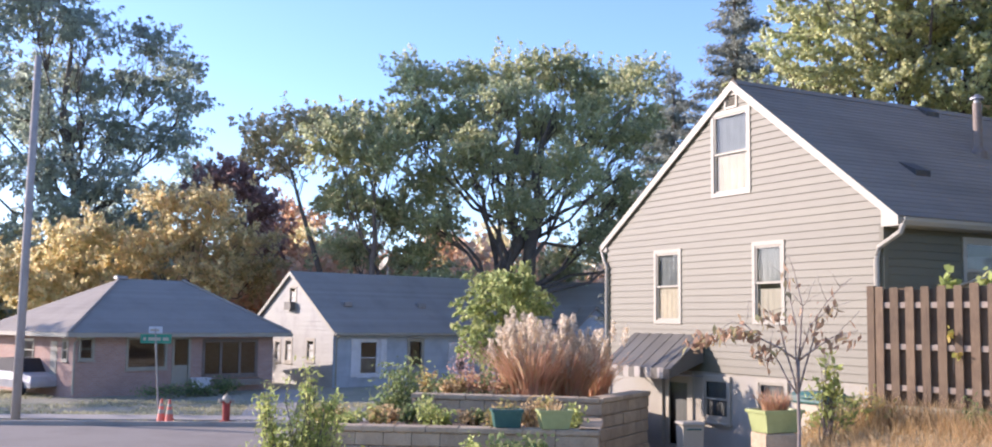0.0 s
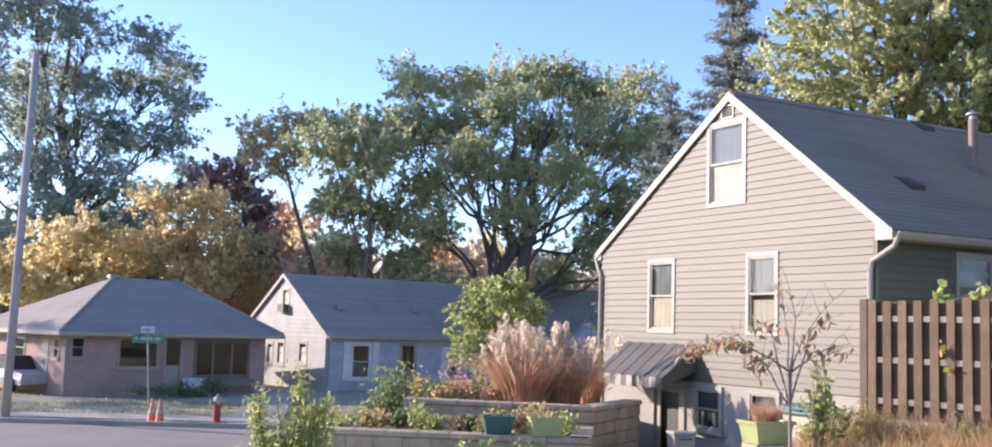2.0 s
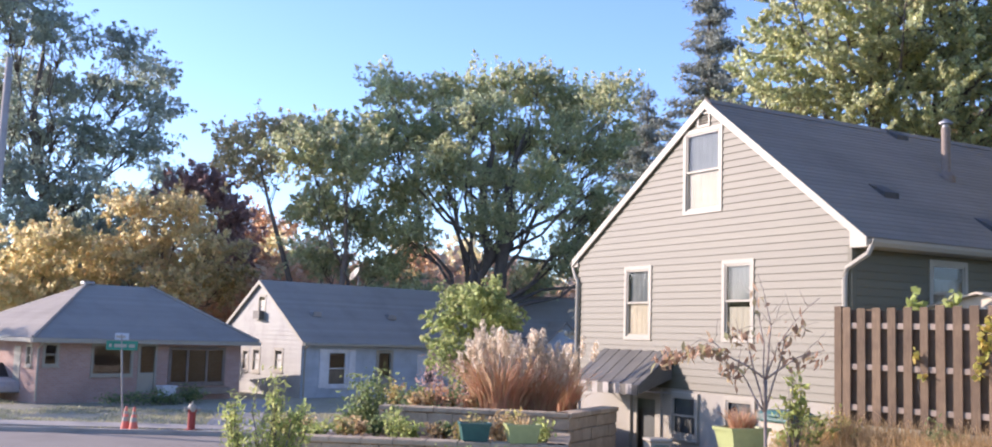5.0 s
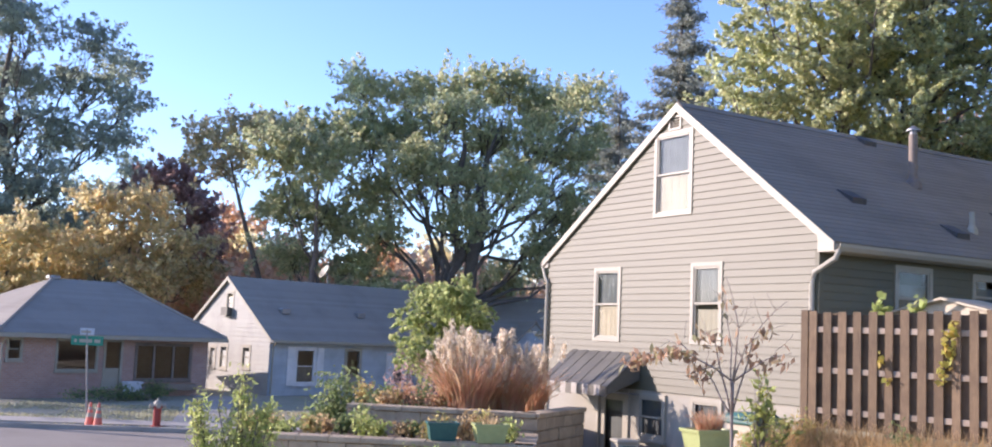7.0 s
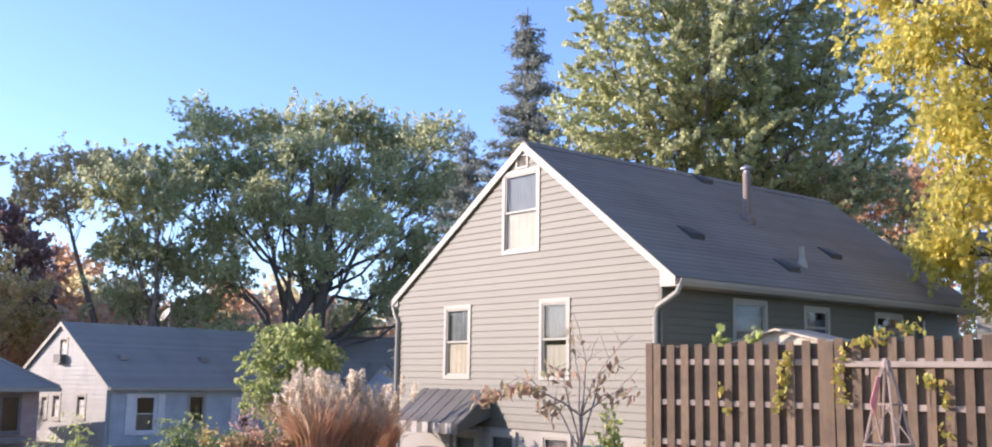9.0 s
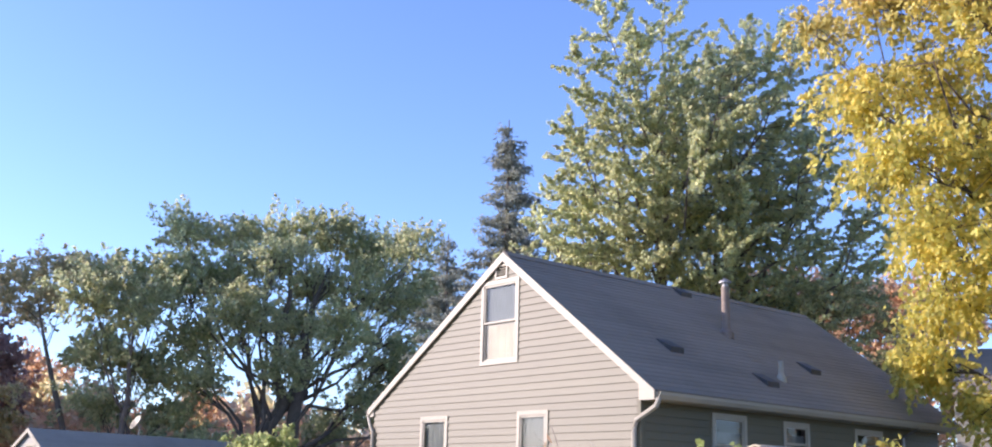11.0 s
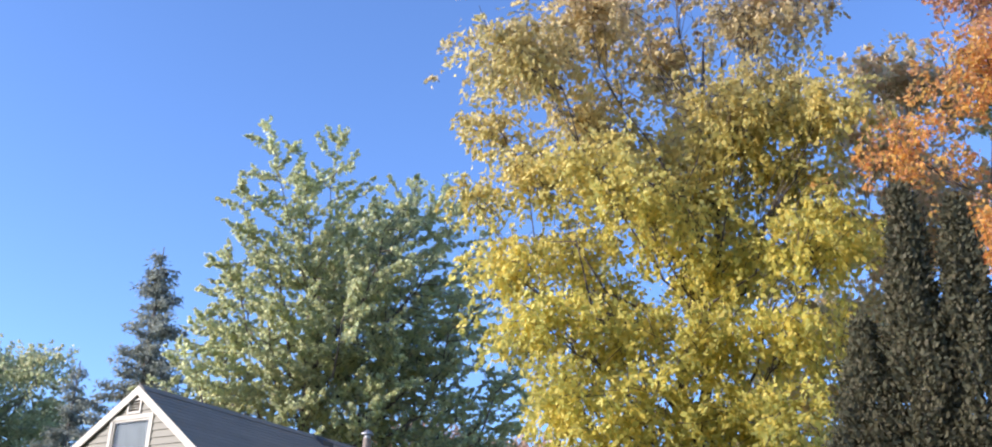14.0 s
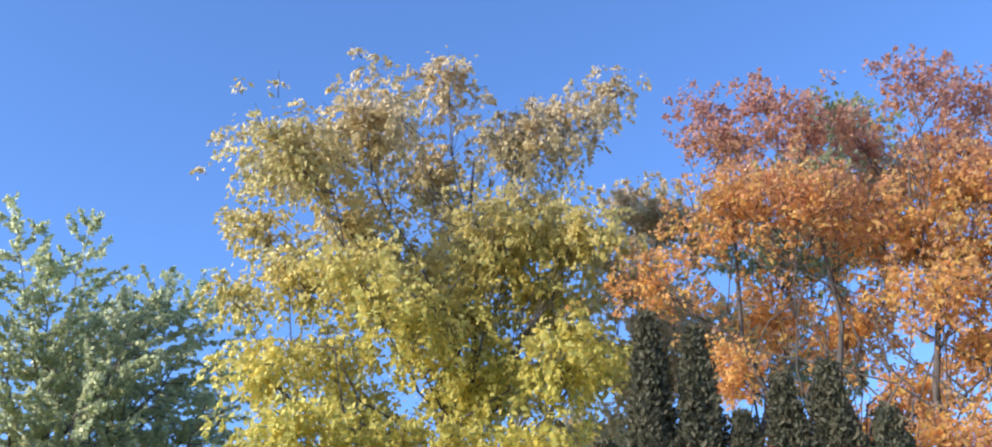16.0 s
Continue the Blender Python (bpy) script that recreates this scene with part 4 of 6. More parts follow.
LOBES = [
    (-2.6, 12.6, 1.8, 1.4), (0.2, 13.8, 2.0, 1.4), (2.8, 12.4, 1.8, 1.4), (-3.4, 9.8, 1.9, 1.4), (-0.4, 10.4, 2.2, 1.6),
    (3.2, 9.6, 1.9, 1.4), (-1.6, 7.4, 2.0, 1.3), (1.8, 7.2, 2.0, 1.3),
]
# Stands out of view; added to cast shade on the verge and brick roof.
tree("tree", "unseen half-bare street tree added to shade the verge and the brick house", stand(-41.0, 43.5), 16.0, 0.3, LOBES, L_SLIM, 0.24, 44, subs=2.2, shoots=6, per=16, clump=0.5, fork=0.25)
LOBES = [
    (1.6, 9.4, 1.94, 1.55), (0.2, 7.5, 1.94, 1.55), (3.1, 7.2, 1.94, 1.74), (-1.5, 6.7, 1.74, 1.36), (1.7, 5.3, 2.32, 1.36),
    (-2.2, 5.2, 1.55, 1.16), (4.3, 5.8, 1.55, 1.36), (-1.3, 9.3, 1.16, 1.16),
]
tree("autumn_tree", "golden autumn tree behind the brick house", stand(-18.7, 63.3), 16.5, 0.3, LOBES, L_GOLD, 0.27, 6, subs=4.2, shoots=8, per=25, clump=0.5, fork=0.2)
LOBES = [
    (-0.1, 7.1, 2.4, 2.0), (-2.4, 5.5, 2.8, 2.0), (1.0, 5.2, 2.4, 1.6), (-4.1, 5.5, 2.4, 2.0), (-1.7, 4.1, 2.8, 1.6), (2.6, 7.6, 1.6, 1.4),
]
tree("autumn_tree", "olive and gold autumn tree far behind the brick house", stand(-24.4, 63.5), 21.0, 0.3, LOBES, L_MID, 0.3, 7, subs=3.4, shoots=8, per=25, clump=0.55, fork=0.15)
LOBES = [
    (-0.2, 12.0, 1.7, 1.5), (1.3, 10.3, 1.7, 1.7), (-1.7, 11.5, 1.7, 1.3), (0.9, 8.2, 2.2, 1.7),
]
tree("tree", "dark plum-leaved tree among gold ones", stand(-17.3, 72.0), 13.5, 0.3, LOBES, L_RED, 0.3, 8, subs=4.2, shoots=8, per=25, clump=0.5, fork=0.2)
LOBES = [
    (0.2, 9.9, 2.3, 2.1), (-0.6, 7.2, 2.3, 2.3), (11.1, 7.9, 2.8, 2.1), (2.0, 6.8, 2.3, 1.8), (6.5, 6.9, 2.3, 1.4), (8.8, 6.2, 2.3, 1.6),
]
tree("autumn_tree", "rust-orange autumn tree in the distance", stand(-14.9, 76.6), 11.0, 0.3, LOBES, L_ORANGE, 0.3, 9, subs=2.6, shoots=8, per=22, clump=0.55, fork=0.2)
LOBES = [
    (-0.5, 4.3, 0.6, 0.5), (0.2, 4.1, 0.8, 0.6), (-0.6, 3.3, 0.8, 0.7), (0.4, 3.4, 0.8, 0.7), (-0.8, 2.4, 0.6, 0.7),
    (0.0, 2.2, 0.9, 0.7), (0.8, 3.6, 0.5, 0.5),
]
tree("small_tree", "small light-green tree beside the ornamental grass", stand(0.3, 34.0), -0.5, 0.08, LOBES, L_SMALL, 0.17, 10, subs=11, shoots=8, per=20, shoot=0.45, clump=0.28, fork=0.2, hang=0.4)
LOBES = [
    (-1.9, 17.8, 0.4, 0.26), (-1.2, 17.1, 0.59, 0.42), (0.1, 17.0, 0.59, 0.52), (-3.9, 15.4, 0.79, 0.57), (-2.8, 16.1, 0.58, 0.58),
    (-1.8, 15.3, 0.79, 0.7), (-0.3, 15.5, 0.79, 0.7), (1.7, 16.4, 0.71, 0.55), (3.1, 16.8, 0.71, 0.49), (4.3, 17.5, 0.36, 0.52),
    (2.3, 15.6, 0.7, 0.48), (0.9, 14.2, 0.93, 0.78), (-3.3, 14.0, 0.93, 0.68), (-1.8, 13.5, 0.92, 0.77), (-4.3, 13.1, 0.52, 0.55),
    (-0.2, 12.8, 0.91, 0.76), (2.1, 13.4, 0.92, 0.67), (-3.3, 11.9, 0.75, 0.6), (-4.8, 11.7, 0.33, 0.6), (-1.7, 11.4, 0.89, 0.74),
    (0.4, 11.2, 0.88, 0.74), (2.5, 11.4, 0.88, 0.74), (-3.6, 9.4, 0.57, 0.71), (-1.6, 9.3, 0.85, 0.71), (0.7, 9.2, 0.99, 0.71),
]
LOW = [
    (2.7, 9.3, 0.85, 0.78), (-1.2, 7.6, 0.8, 0.66), (0.6, 7.4, 0.8, 0.66), (2.2, 7.4, 0.8, 0.7), (-2.3, 6.3, 0.81, 0.68),
    (-0.8, 5.9, 0.79, 0.66), (0.7, 6.1, 0.78, 0.65), (-1.9, 4.9, 0.79, 0.66), (-0.1, 4.7, 0.77, 0.64), (1.8, 5.6, 0.76, 0.7),
    (-3.8, 8.2, 0.26, 0.71), (-2.8, 4.0, 0.63, 0.51), (-1.9, 3.0, 0.37, 0.74), (-2.5, 10.4, 0.8, 0.6), (-0.6, 10.2, 0.9, 0.7),
    (1.4, 10.2, 0.9, 0.7), (3.3, 10.5, 0.7, 0.7), (-2.7, 7.8, 0.7, 0.6), (1.3, 12.5, 0.9, 0.7), (3.0, 12.3, 0.8, 0.7),
]
tree("tree", "tall yellow-leaved tree with hanging foliage and dark limbs", stand(15.1, 17.4), -41.0, 0.2, LOBES + LOW, L_YELLOW, 0.15, 12, subs=14, shoots=9, per=22, shoot=0.6, width=0.36, clump=0.46, bark=DARKBARK, rise=0.0, hang=0.65, fork=0.5, stems=2,
     spine=((-0.2, -0.3), (-0.1, 5.0), (0.0, 7.2), (0.8, 9.3), (1.2, 14.8)), depth=1.3, aspect=0.62, loose=1.0)
LOBES = [
    (-2.8, 15.3, 0.32, 0.29), (-2.3, 14.8, 0.37, 0.29), (-1.6, 14.8, 0.37, 0.31), (-2.5, 14.2, 0.57, 0.37), (2.4, 15.3, 0.36, 0.33),
    (1.6, 14.6, 0.41, 0.33), (2.9, 14.5, 0.48, 0.35), (0.4, 14.2, 0.41, 0.33), (-0.7, 13.9, 0.69, 0.42), (1.2, 13.7, 0.67, 0.46),
    (2.4, 13.3, 0.66, 0.47), (-1.8, 13.1, 0.69, 0.47), (-0.2, 12.7, 0.75, 0.54), (1.4, 12.3, 0.73, 0.52), (2.5, 12.1, 0.51, 0.51),
    (-2.5, 12.0, 0.68, 0.49), (-1.0, 11.6, 0.74, 0.58), (0.6, 11.1, 0.72, 0.56), (1.9, 10.8, 0.7, 0.55), (-4.0, 10.9, 0.68, 0.38),
    (-1.8, 10.4, 0.65, 0.52), (-0.2, 9.9, 0.71, 0.56), (1.3, 9.5, 0.69, 0.54), (2.0, 8.5, 0.47, 0.71), (0.6, 8.3, 0.6, 0.53),
]
LOW = [(3.3, 12.0, 0.92, 0.8), (3.4, 9.7, 0.9, 0.9), (-2.6, 9.0, 0.6, 0.5), (-0.6, 7.6, 0.8, 0.6), (1.2, 6.9, 0.8, 0.6)]
tree("maple_tree", "orange and purple-red maple with many upright stems", stand(19.0, 8.9), -65.0, 0.15, LOBES + LOW, L_MAPLE_O, 0.125, 13, subs=19, shoots=10, per=21, shoot=0.55, width=0.4, clump=0.5, bark=DARKBARK, rise=0.5, fork=0.35, stems=4, depth=1.3, loose=1.0)
LOBES = [
    (-0.4, 9.7, 1.0, 0.9), (0.7, 9.7, 0.8, 1.0), (-0.1, 8.1, 1.3, 1.0), (1.3, 7.7, 1.0, 1.1), (-1.2, 7.4, 1.3, 1.0),
    (2.3, 8.9, 0.8, 1.0), (0.3, 6.2, 1.5, 1.0), (-1.4, 5.9, 1.3, 1.0), (1.9, 6.5, 1.1, 1.1), (-3.2, 5.2, 1.5, 1.0),
    (-0.6, 4.7, 1.6, 1.0), (1.4, 4.7, 1.4, 1.0),
]
tree("tree", "bushy olive tree between the yellow tree and the arborvitae", stand(20.4, 17.7), -49.0, 0.2, LOBES, L_MID, 0.19, 15, subs=7, shoots=8, per=22, shoot=0.6, clump=0.38, fork=0.3)
LOBES = [
    (2.7, 16.3, 0.9, 0.54), (1.8, 16.1, 0.61, 0.47), (2.3, 15.0, 0.88, 0.71), (3.3, 14.8, 0.7, 0.6), (1.3, 15.3, 0.53, 0.53),
    (2.6, 13.4, 1.2, 0.9), (1.2, 13.0, 1.0, 0.9), (3.4, 12.2, 1.1, 1.0), (1.8, 11.2, 1.3, 1.1),
]
tree("tree", "olive-brown tree behind the arborvitae", stand(20.6, 18.0), -49.0, 0.2, LOBES, L_TAN, 0.2, 14, subs=8, shoots=8, per=22, shoot=0.6, clump=0.35, fork=0.4)
LOBES = [
    (5.9, 19.9, 1.01, 0.52), (6.9, 20.0, 0.8, 0.6), (5.0, 19.2, 0.8, 0.6), (3.1, 15.5, 0.96, 0.76), (5.4, 17.4, 1.2, 0.9),
    (6.6, 17.6, 1.1, 0.9), (4.4, 15.8, 1.2, 0.9), (5.9, 15.2, 1.3, 1.0), (3.4, 13.4, 1.2, 1.0), (5.0, 12.8, 1.4, 1.1),
]
tree("tree", "grey-green tree behind the orange maple", stand(24.0, 18.1), -53.0, 0.25, LOBES, L_SHADE, 0.2, 16, subs=6, shoots=8, per=22, shoot=0.7, clump=0.4, fork=0.4, lean=0.0)
LOBES = [
    (-4.6, 9.6, 2.0, 1.3), (-2.4, 8.9, 2.0, 1.5), (0.2, 8.0, 2.2, 1.6), (2.6, 8.4, 2.0, 1.5), (-5.2, 7.0, 2.0, 1.6),
    (-2.6, 6.2, 2.3, 1.6), (0.4, 5.4, 2.3, 1.6), (3.0, 5.6, 2.2, 1.6), (-4.4, 4.4, 2.2, 1.5), (-0.8, 3.4, 2.3, 1.4), (2.2, 3.2, 2.2, 1.4),
    (0.2, 9.7, 1.04, 0.78), (-1.0, 8.6, 1.04, 0.78), (0.5, 7.8, 1.03, 0.9), (1.5, 9.3, 0.9, 0.9), (-1.9, 9.7, 0.79, 0.58), (1.6, 6.3, 0.88, 0.76),
]
tree("autumn_tree", "rust and olive autumn tree behind the taupe house", stand(24.2, 39.5), -31.5, 0.28, LOBES, L_ORANGE, 0.22, 31, subs=4.2, shoots=8, per=22, clump=0.45, fork=0.2)
LOBES = [
    (-2.4, 6.4, 1.5, 1.2), (-0.4, 7.0, 1.6, 1.2), (1.4, 6.2, 1.5, 1.2), (-1.6, 4.6, 1.6, 1.3), (0.6, 4.4, 1.7, 1.3), (-0.6, 2.8, 1.7, 1.2),
]
tree("small_tree", "dusty green young tree at the back corner", stand(17.6, 29.6), -31.0, 0.12, LOBES, L_SHADE, 0.16, 32, subs=3.5, shoots=7, per=20, shoot=0.6, clump=0.35, fork=0.2)
conifer("spruce_tree", "tall narrow blue-grey spruce behind the house", stand(9.75, 43.95), 17.1, 8.4, L_SPRUCE, 21, 0.24, 36, 110, 0.05)
conifer("spruce_tree", "smaller dark spruce beside the oak", stand(8.45, 51.3), 13.9, 6.4, L_SPRUCE, 22, 0.24, 30, 100, 0.05)

# ---- the brick house over the street ----
brick = thing("brick_house", "low red brick bungalow with a dark hipped roof", "house", (-15.67, 40.41, 0), 46.0)
bf = flat((0, 0, 0), (1, 0, 0), (0, -1, 0))
bl = flat((0, 0, 0), (0, 1, 0), (-1, 0, 0))
bh = [(0.12, 0.75, 1.34, 2.22), (2.02, 3.77, 0.96, 2.22), (3.98, 4.80, 0.3, 2.22), (5.33, 7.98, 0.58, 2.14)]
gb = Geo()
for p in wall_cells(0, 8.75, -0.2, 2.45, bh):
    slab(bf, p, -0.2, 0, gb)
part("wall", gb.welded("wall"), BRICK, brick, "shaded red brick front")
blh = [(0.55, 1.05, 1.3, 2.15), (1.5, 2.05, 0.3, 2.05), (3.6, 4.6, 1.2, 2.1)]
gb = Geo()
for p in wall_cells(0.2, 8, -0.2, 2.45, blh):
    slab(bl, p, -0.2, 0, gb)
part("wall", gb.welded("wall"), BRICK, brick, "sunlit red brick side")
part("wall", Geo().box(8.55, 8.75, 0.2, 8, -0.2, 2.45).box(0.2, 8.55, 7.8, 8, -0.2, 2.45), BRICK, brick)
part("floor", Geo().box(0.2, 8.55, 0.2, 7.8, 0.1, 0.25), DARKROOM, brick)
window(brick, bf, *bh[0], curtain=0, label="white-framed window")
window(brick, bf, *bh[1], curtain=0, rail=False, label="wide white-framed window")
window(brick, bf, *bh[3], trim=0.1, curtain=0, rail=False, mat=RUST, label="wide dark-framed picture window")
for x in (6.2, 7.1):
    part("mullion", bar(bf, x - 0.05, x + 0.05, 0.62, 2.04, -0.08, 0.02), RUST, brick)
part("flower_box", bar(bf, 5.25, 8.1, 0.22, 0.48, 0.0, 0.28), GREYWOOD, brick, "long wooden flower box")
for h in blh[:1] + blh[2:]:
    window(brick, bl, *h, curtain=0)
dg = Geo()
for a in ((3.98, 4.07, 0.3, 2.22), (4.71, 4.80, 0.3, 2.22), (4.07, 4.71, 2.12, 2.22)):
    bar(bf, *a, -0.1, 0.03, dg)
bd = part("door", dg, WHITE, brick, "white storm door with glass above")
part("door_leaf", bar(bf, 4.09, 4.69, 0.3, 1.1, -0.06, -0.02), WHITE, bd)
pane(bf, 4.09, 4.69, 1.1, 2.1, -0.05, bd)
part("door", bar(bl, 1.5, 2.05, 0.3, 2.05, -0.1, 0.02), WHITE, brick, "white side door")
part("step", Geo().box(3.7, 5.5, -1.1, -0.01, -0.1, 0.16, 0.015), CONCRETE, brick, "concrete door step")
crate = thing("storage_crate", "white plastic crate beside the brick house's door", "crate", tuple(brick.matrix_world @ Vector((5.0, -0.55, 0.16)))[:2] + (0.14,), 46.0)
part("body", Geo().loft([[(sx * k, sy * k * 0.7, z) for sx, sy in ((-1, -1), (1, -1), (1, 1), (-1, 1))] for k, z in ((0.27, 0.0), (0.3, 0.36), (0.32, 0.37), (0.32, 0.42))]), SHUTTER, crate)
part("lid", Geo().box(-0.34, 0.34, -0.25, 0.25, 0.42, 0.47, 0.015), SHUTTER, crate)
e0, e1, f0, f1, ez = -0.5, 9.3, -0.5, 8.5, 2.40
rl, rr = (3.7, 4.0, 4.62), (6.6, 4.0, 4.62)
rg = Geo()
roof_plane(rg, (e0, f0, ez), (e1, f0, ez), rr, rl, 0.2)
roof_plane(rg, (e1, f1, ez), (e0, f1, ez), rl, rr, 0.2)
for a, b, c in (((e0, f1, ez), (e0, f0, ez), rl), ((e1, f0, ez), (e1, f1, ez), rr)):
    roof_plane(rg, a, b, c, Vector(c) + (Vector(a) - Vector(b)) * 0.004, 0.2)
br = part("roof", rg, SHINGLE_HAZE, brick, "dark hipped shingle roof")
lay_courses(br, SHINGLE_HAZE)
for a, b in (((e0, f0, ez), rl), ((e1, f0, ez), rr)):
    part("hip_cap", Geo().tube([Vector(a) + Vector((0, 0, 0.03)), Vector(b) + Vector((0, 0, 0.03))], 0.07, 5), SHINGLE_HAZE, br)
part("ridge_vent", Geo().box(3.45, 3.95, 3.85, 4.15, 4.58, 4.74, 0.03), METAL, br, "pale metal ridge vent")
part("fascia", Geo().box(e0 - 0.06, e1 + 0.06, f0 - 0.08, f0, ez - 0.17, ez - 0.01).box(e0 - 0.08, e0, f0, f1, ez - 0.17, ez - 0.01), WHITE, br, "white gutter and fascia")
part("soffit", Geo().box(e0, e1, f0, -0.01, ez - 0.15, ez - 0.12).box(e0, -0.01, 0, f1, ez - 0.15, ez - 0.12), WHITE, br)
part("downspout", Geo().tube([(-0.1, -0.5, 2.25), (-0.06, -0.07, 2.0), (-0.06, -0.07, 0.1)], 0.045, 8), WHITE, brick)

# ---- the pale blue house ----
blue = thing("blue_house", "pale blue sided cottage with steep dark gable roof and white trim", "house", (-7.23, 48.23, 0), 41.0)
cf = flat((0, 0, 0), (1, 0, 0), (0, -1, 0))
cg = flat((0, 0, 0), (0, 1, 0), (-1, 0, 0))
ch = [(1.31, 2.48, 0.42, 2.14), (4.05, 5.05, 0.2, 2.14), (6.9, 7.7, 0.45, 1.95)]
# Shade's blue and the sun's warmth are put into separate siding colours.
clad(blue, cf, 0, 11, -0.1, 2.5, ch, BLUE, 0.2, label="shaded lap siding coloured pale blue")
E0, R0 = 2.43, 5.26
ov = 0.3
k2 = (R0 - E0) / (3.75 + ov)
cuts = [(-k2, 1, E0 + k2 * ov - 0.08), (k2, 1, E0 + k2 * (7.5 + ov) - 0.08)]
ghl = [(3.23, 3.98, 3.40, 4.60), (4.55, 5.2, 0.95, 2.04), (3.5, 4.25, 0.92, 2.12), (1.5, 2.3, 1.03, 2.14)]
clad(blue, cg, 0, 7.5, -0.1, 5.3, ghl, CREAMSIDE, 0.2, cuts, label="sunlit lap siding coloured cream on the gable")
cb = flat((11, 0, 0), (0, 1, 0), (1, 0, 0))
gb = Geo()
for p in wall_cells(0, 7.5, -0.1, 5.3, [], cuts):
    slab(cb, p, -0.14, 0, gb)
gb.box(0, 11, 7.36, 7.5, -0.1, 2.5)
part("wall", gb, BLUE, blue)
part("floor", Geo().box(0.15, 10.8, 0.15, 7.3, 0.05, 0.2).box(0.15, 10.8, 0.15, 7.3, 2.5, 2.6), DARKROOM, blue)
for h in ghl:
    window(blue, cg, *h, trim=0.12, curtain=0.8, lower=SHUTTER, label="white double-hung window")
part("air_conditioner", bar(cg, 3.33, 3.88, 3.42, 3.8, 0.02, 0.3), AWN_A, blue, "dark window air conditioner")
window(blue, cf, *ch[0], trim=0.13, curtain=0.5, lower=GREYCLOTH, mat=SHUTTER, label="white double-hung window between shutters")
window(blue, cf, *ch[2], trim=0.11, curtain=0.5, lower=GREYCLOTH, mat=SHUTTER, label="white double-hung window between shutters")
for a, z0, z1 in ((0.92, 0.42, 2.14), (2.5, 0.42, 2.14), (6.5, 0.45, 1.95), (7.72, 0.45, 1.95)):
    sh = part("shutter", bar(cf, a, a + 0.37, z0, z1, 0.03, 0.06), SHUTTER, blue, "white louvred shutter")
    for i in range(9):
        z = z0 + 0.1 + i * (z1 - z0 - 0.2) / 9
        part("slat", bar(cf, a + 0.05, a + 0.32, z, z + 0.1, 0.06, 0.075), SHUTTER, sh)
dg = Geo()
for a in ((4.05, 4.2, 0.2, 2.14), (4.9, 5.05, 0.2, 2.14), (4.2, 4.9, 2.0, 2.14)):
    bar(cf, *a, -0.1, 0.04, dg)
cd = part("door", dg, WHITE, blue, "white-framed glazed front door")
part("door_leaf", bar(cf, 4.2, 4.9, 0.2, 0.9, -0.06, -0.02), WHITE, cd)
pane(cf, 4.2, 4.9, 0.9, 2.0, -0.05, cd)
rg = Geo()
roof_plane(rg, (-0.12, -ov, E0), (11.2, -ov, E0), (11.2, 3.75, R0), (-0.12, 3.75, R0), 0.2)
roof_plane(rg, (11.2, 7.5 + ov, E0), (-0.12, 7.5 + ov, E0), (-0.12, 3.75, R0), (11.2, 3.75, R0), 0.2)
cr = part("roof", rg, SHINGLE_HAZE, blue, "dark gable shingle roof")
lay_courses(cr, SHINGLE_HAZE)
for ya, yb in ((-ov, 3.75), (7.5 + ov, 3.75)):
    part("rake_board", Geo().prism([(-0.15, ya, E0), (-0.15, yb, R0), (-0.15, yb, R0 - 0.2), (-0.15, ya, E0 - 0.17)], (0.03, 0, 0)), WHITE, cr, "white rake board")
part("gutter", Geo().box(-0.12, 11.2, -ov - 0.11, -ov, E0 - 0.14, E0 - 0.01, 0.02), WHITE, blue)
part("downspout", Geo().tube([(0.12, -ov - 0.05, E0 - 0.12), (0.12, -0.07, E0 - 0.3), (0.12, -0.07, 0.05)], 0.045, 8), WHITE, blue)
for x in (1.6, 5.9):
    z = E0 + k2 * (1.5 + ov)
    part("roof_vent", Geo().box(x - 0.22, x + 0.22, 1.3, 1.65, z - 0.1, z + 0.17, 0.03), METAL, blue, "pale metal roof vent")


def dish(at, rz, mast):
    d = thing("satellite_dish", "small white satellite dish on a roof mast", "satellite dish", at, rz, "roof dishes")
    part("mast", Geo().tube([(0, 0, -0.3), (0, 0, mast * 0.7), (0, -0.1, mast)], 0.03, 6), METAL, d)
    prof = [(0.02, 0.0), (0.18, 0.02), (0.32, 0.08), (0.38, 0.13), (0.37, 0.15), (0.3, 0.10), (0.15, 0.04)]
    b = part("bowl", Geo().lathe(prof, (0, 0, 0), 16), WHITE, d, smooth=True)
    b.matrix_local = pose(0, -0.1, mast, 60, 0, 0)
    part("arm", Geo().tube([(0, -0.12, mast - 0.25), (0, -0.6, mast + 0.0)], 0.015, 5), METAL, d)


rp = blue.matrix_world @ Vector((5.6, 3.9, R0))
dish((rp.x, rp.y, R0), -60, 0.55)

# ---- the far house past the little tree ----
far = thing("far_house", "distant pale house with dark cross-gabled roof", "house", (3.2, 61.0, 0), 14.0)
part("wall", Geo().box(-5, 8, 0, 7, -0.2, 3.0), BLUE, far)
fg = Geo()
roof_plane(fg, (-5.3, -0.4, 2.9), (8.3, -0.4, 2.9), (8.3, 3.5, 5.4), (-5.3, 3.5, 5.4), 0.25)
roof_plane(fg, (8.3, 7.4, 2.9), (-5.3, 7.4, 2.9), (-5.3, 3.5, 5.4), (8.3, 3.5, 5.4), 0.25)
lay_courses(part("roof", fg, SHINGLE_HAZE, far, "dark shingle roof"), SHINGLE_HAZE)
wing = Geo().prism([(0.7, -1.6, -0.2), (3.3, -1.6, -0.2), (3.3, -1.6, 2.45), (2.0, -1.6, 3.75), (0.7, -1.6, 2.45)], (0, 2.5, 0))
part("gable_wing", wing, BLUE, far, "small pale gabled wing")
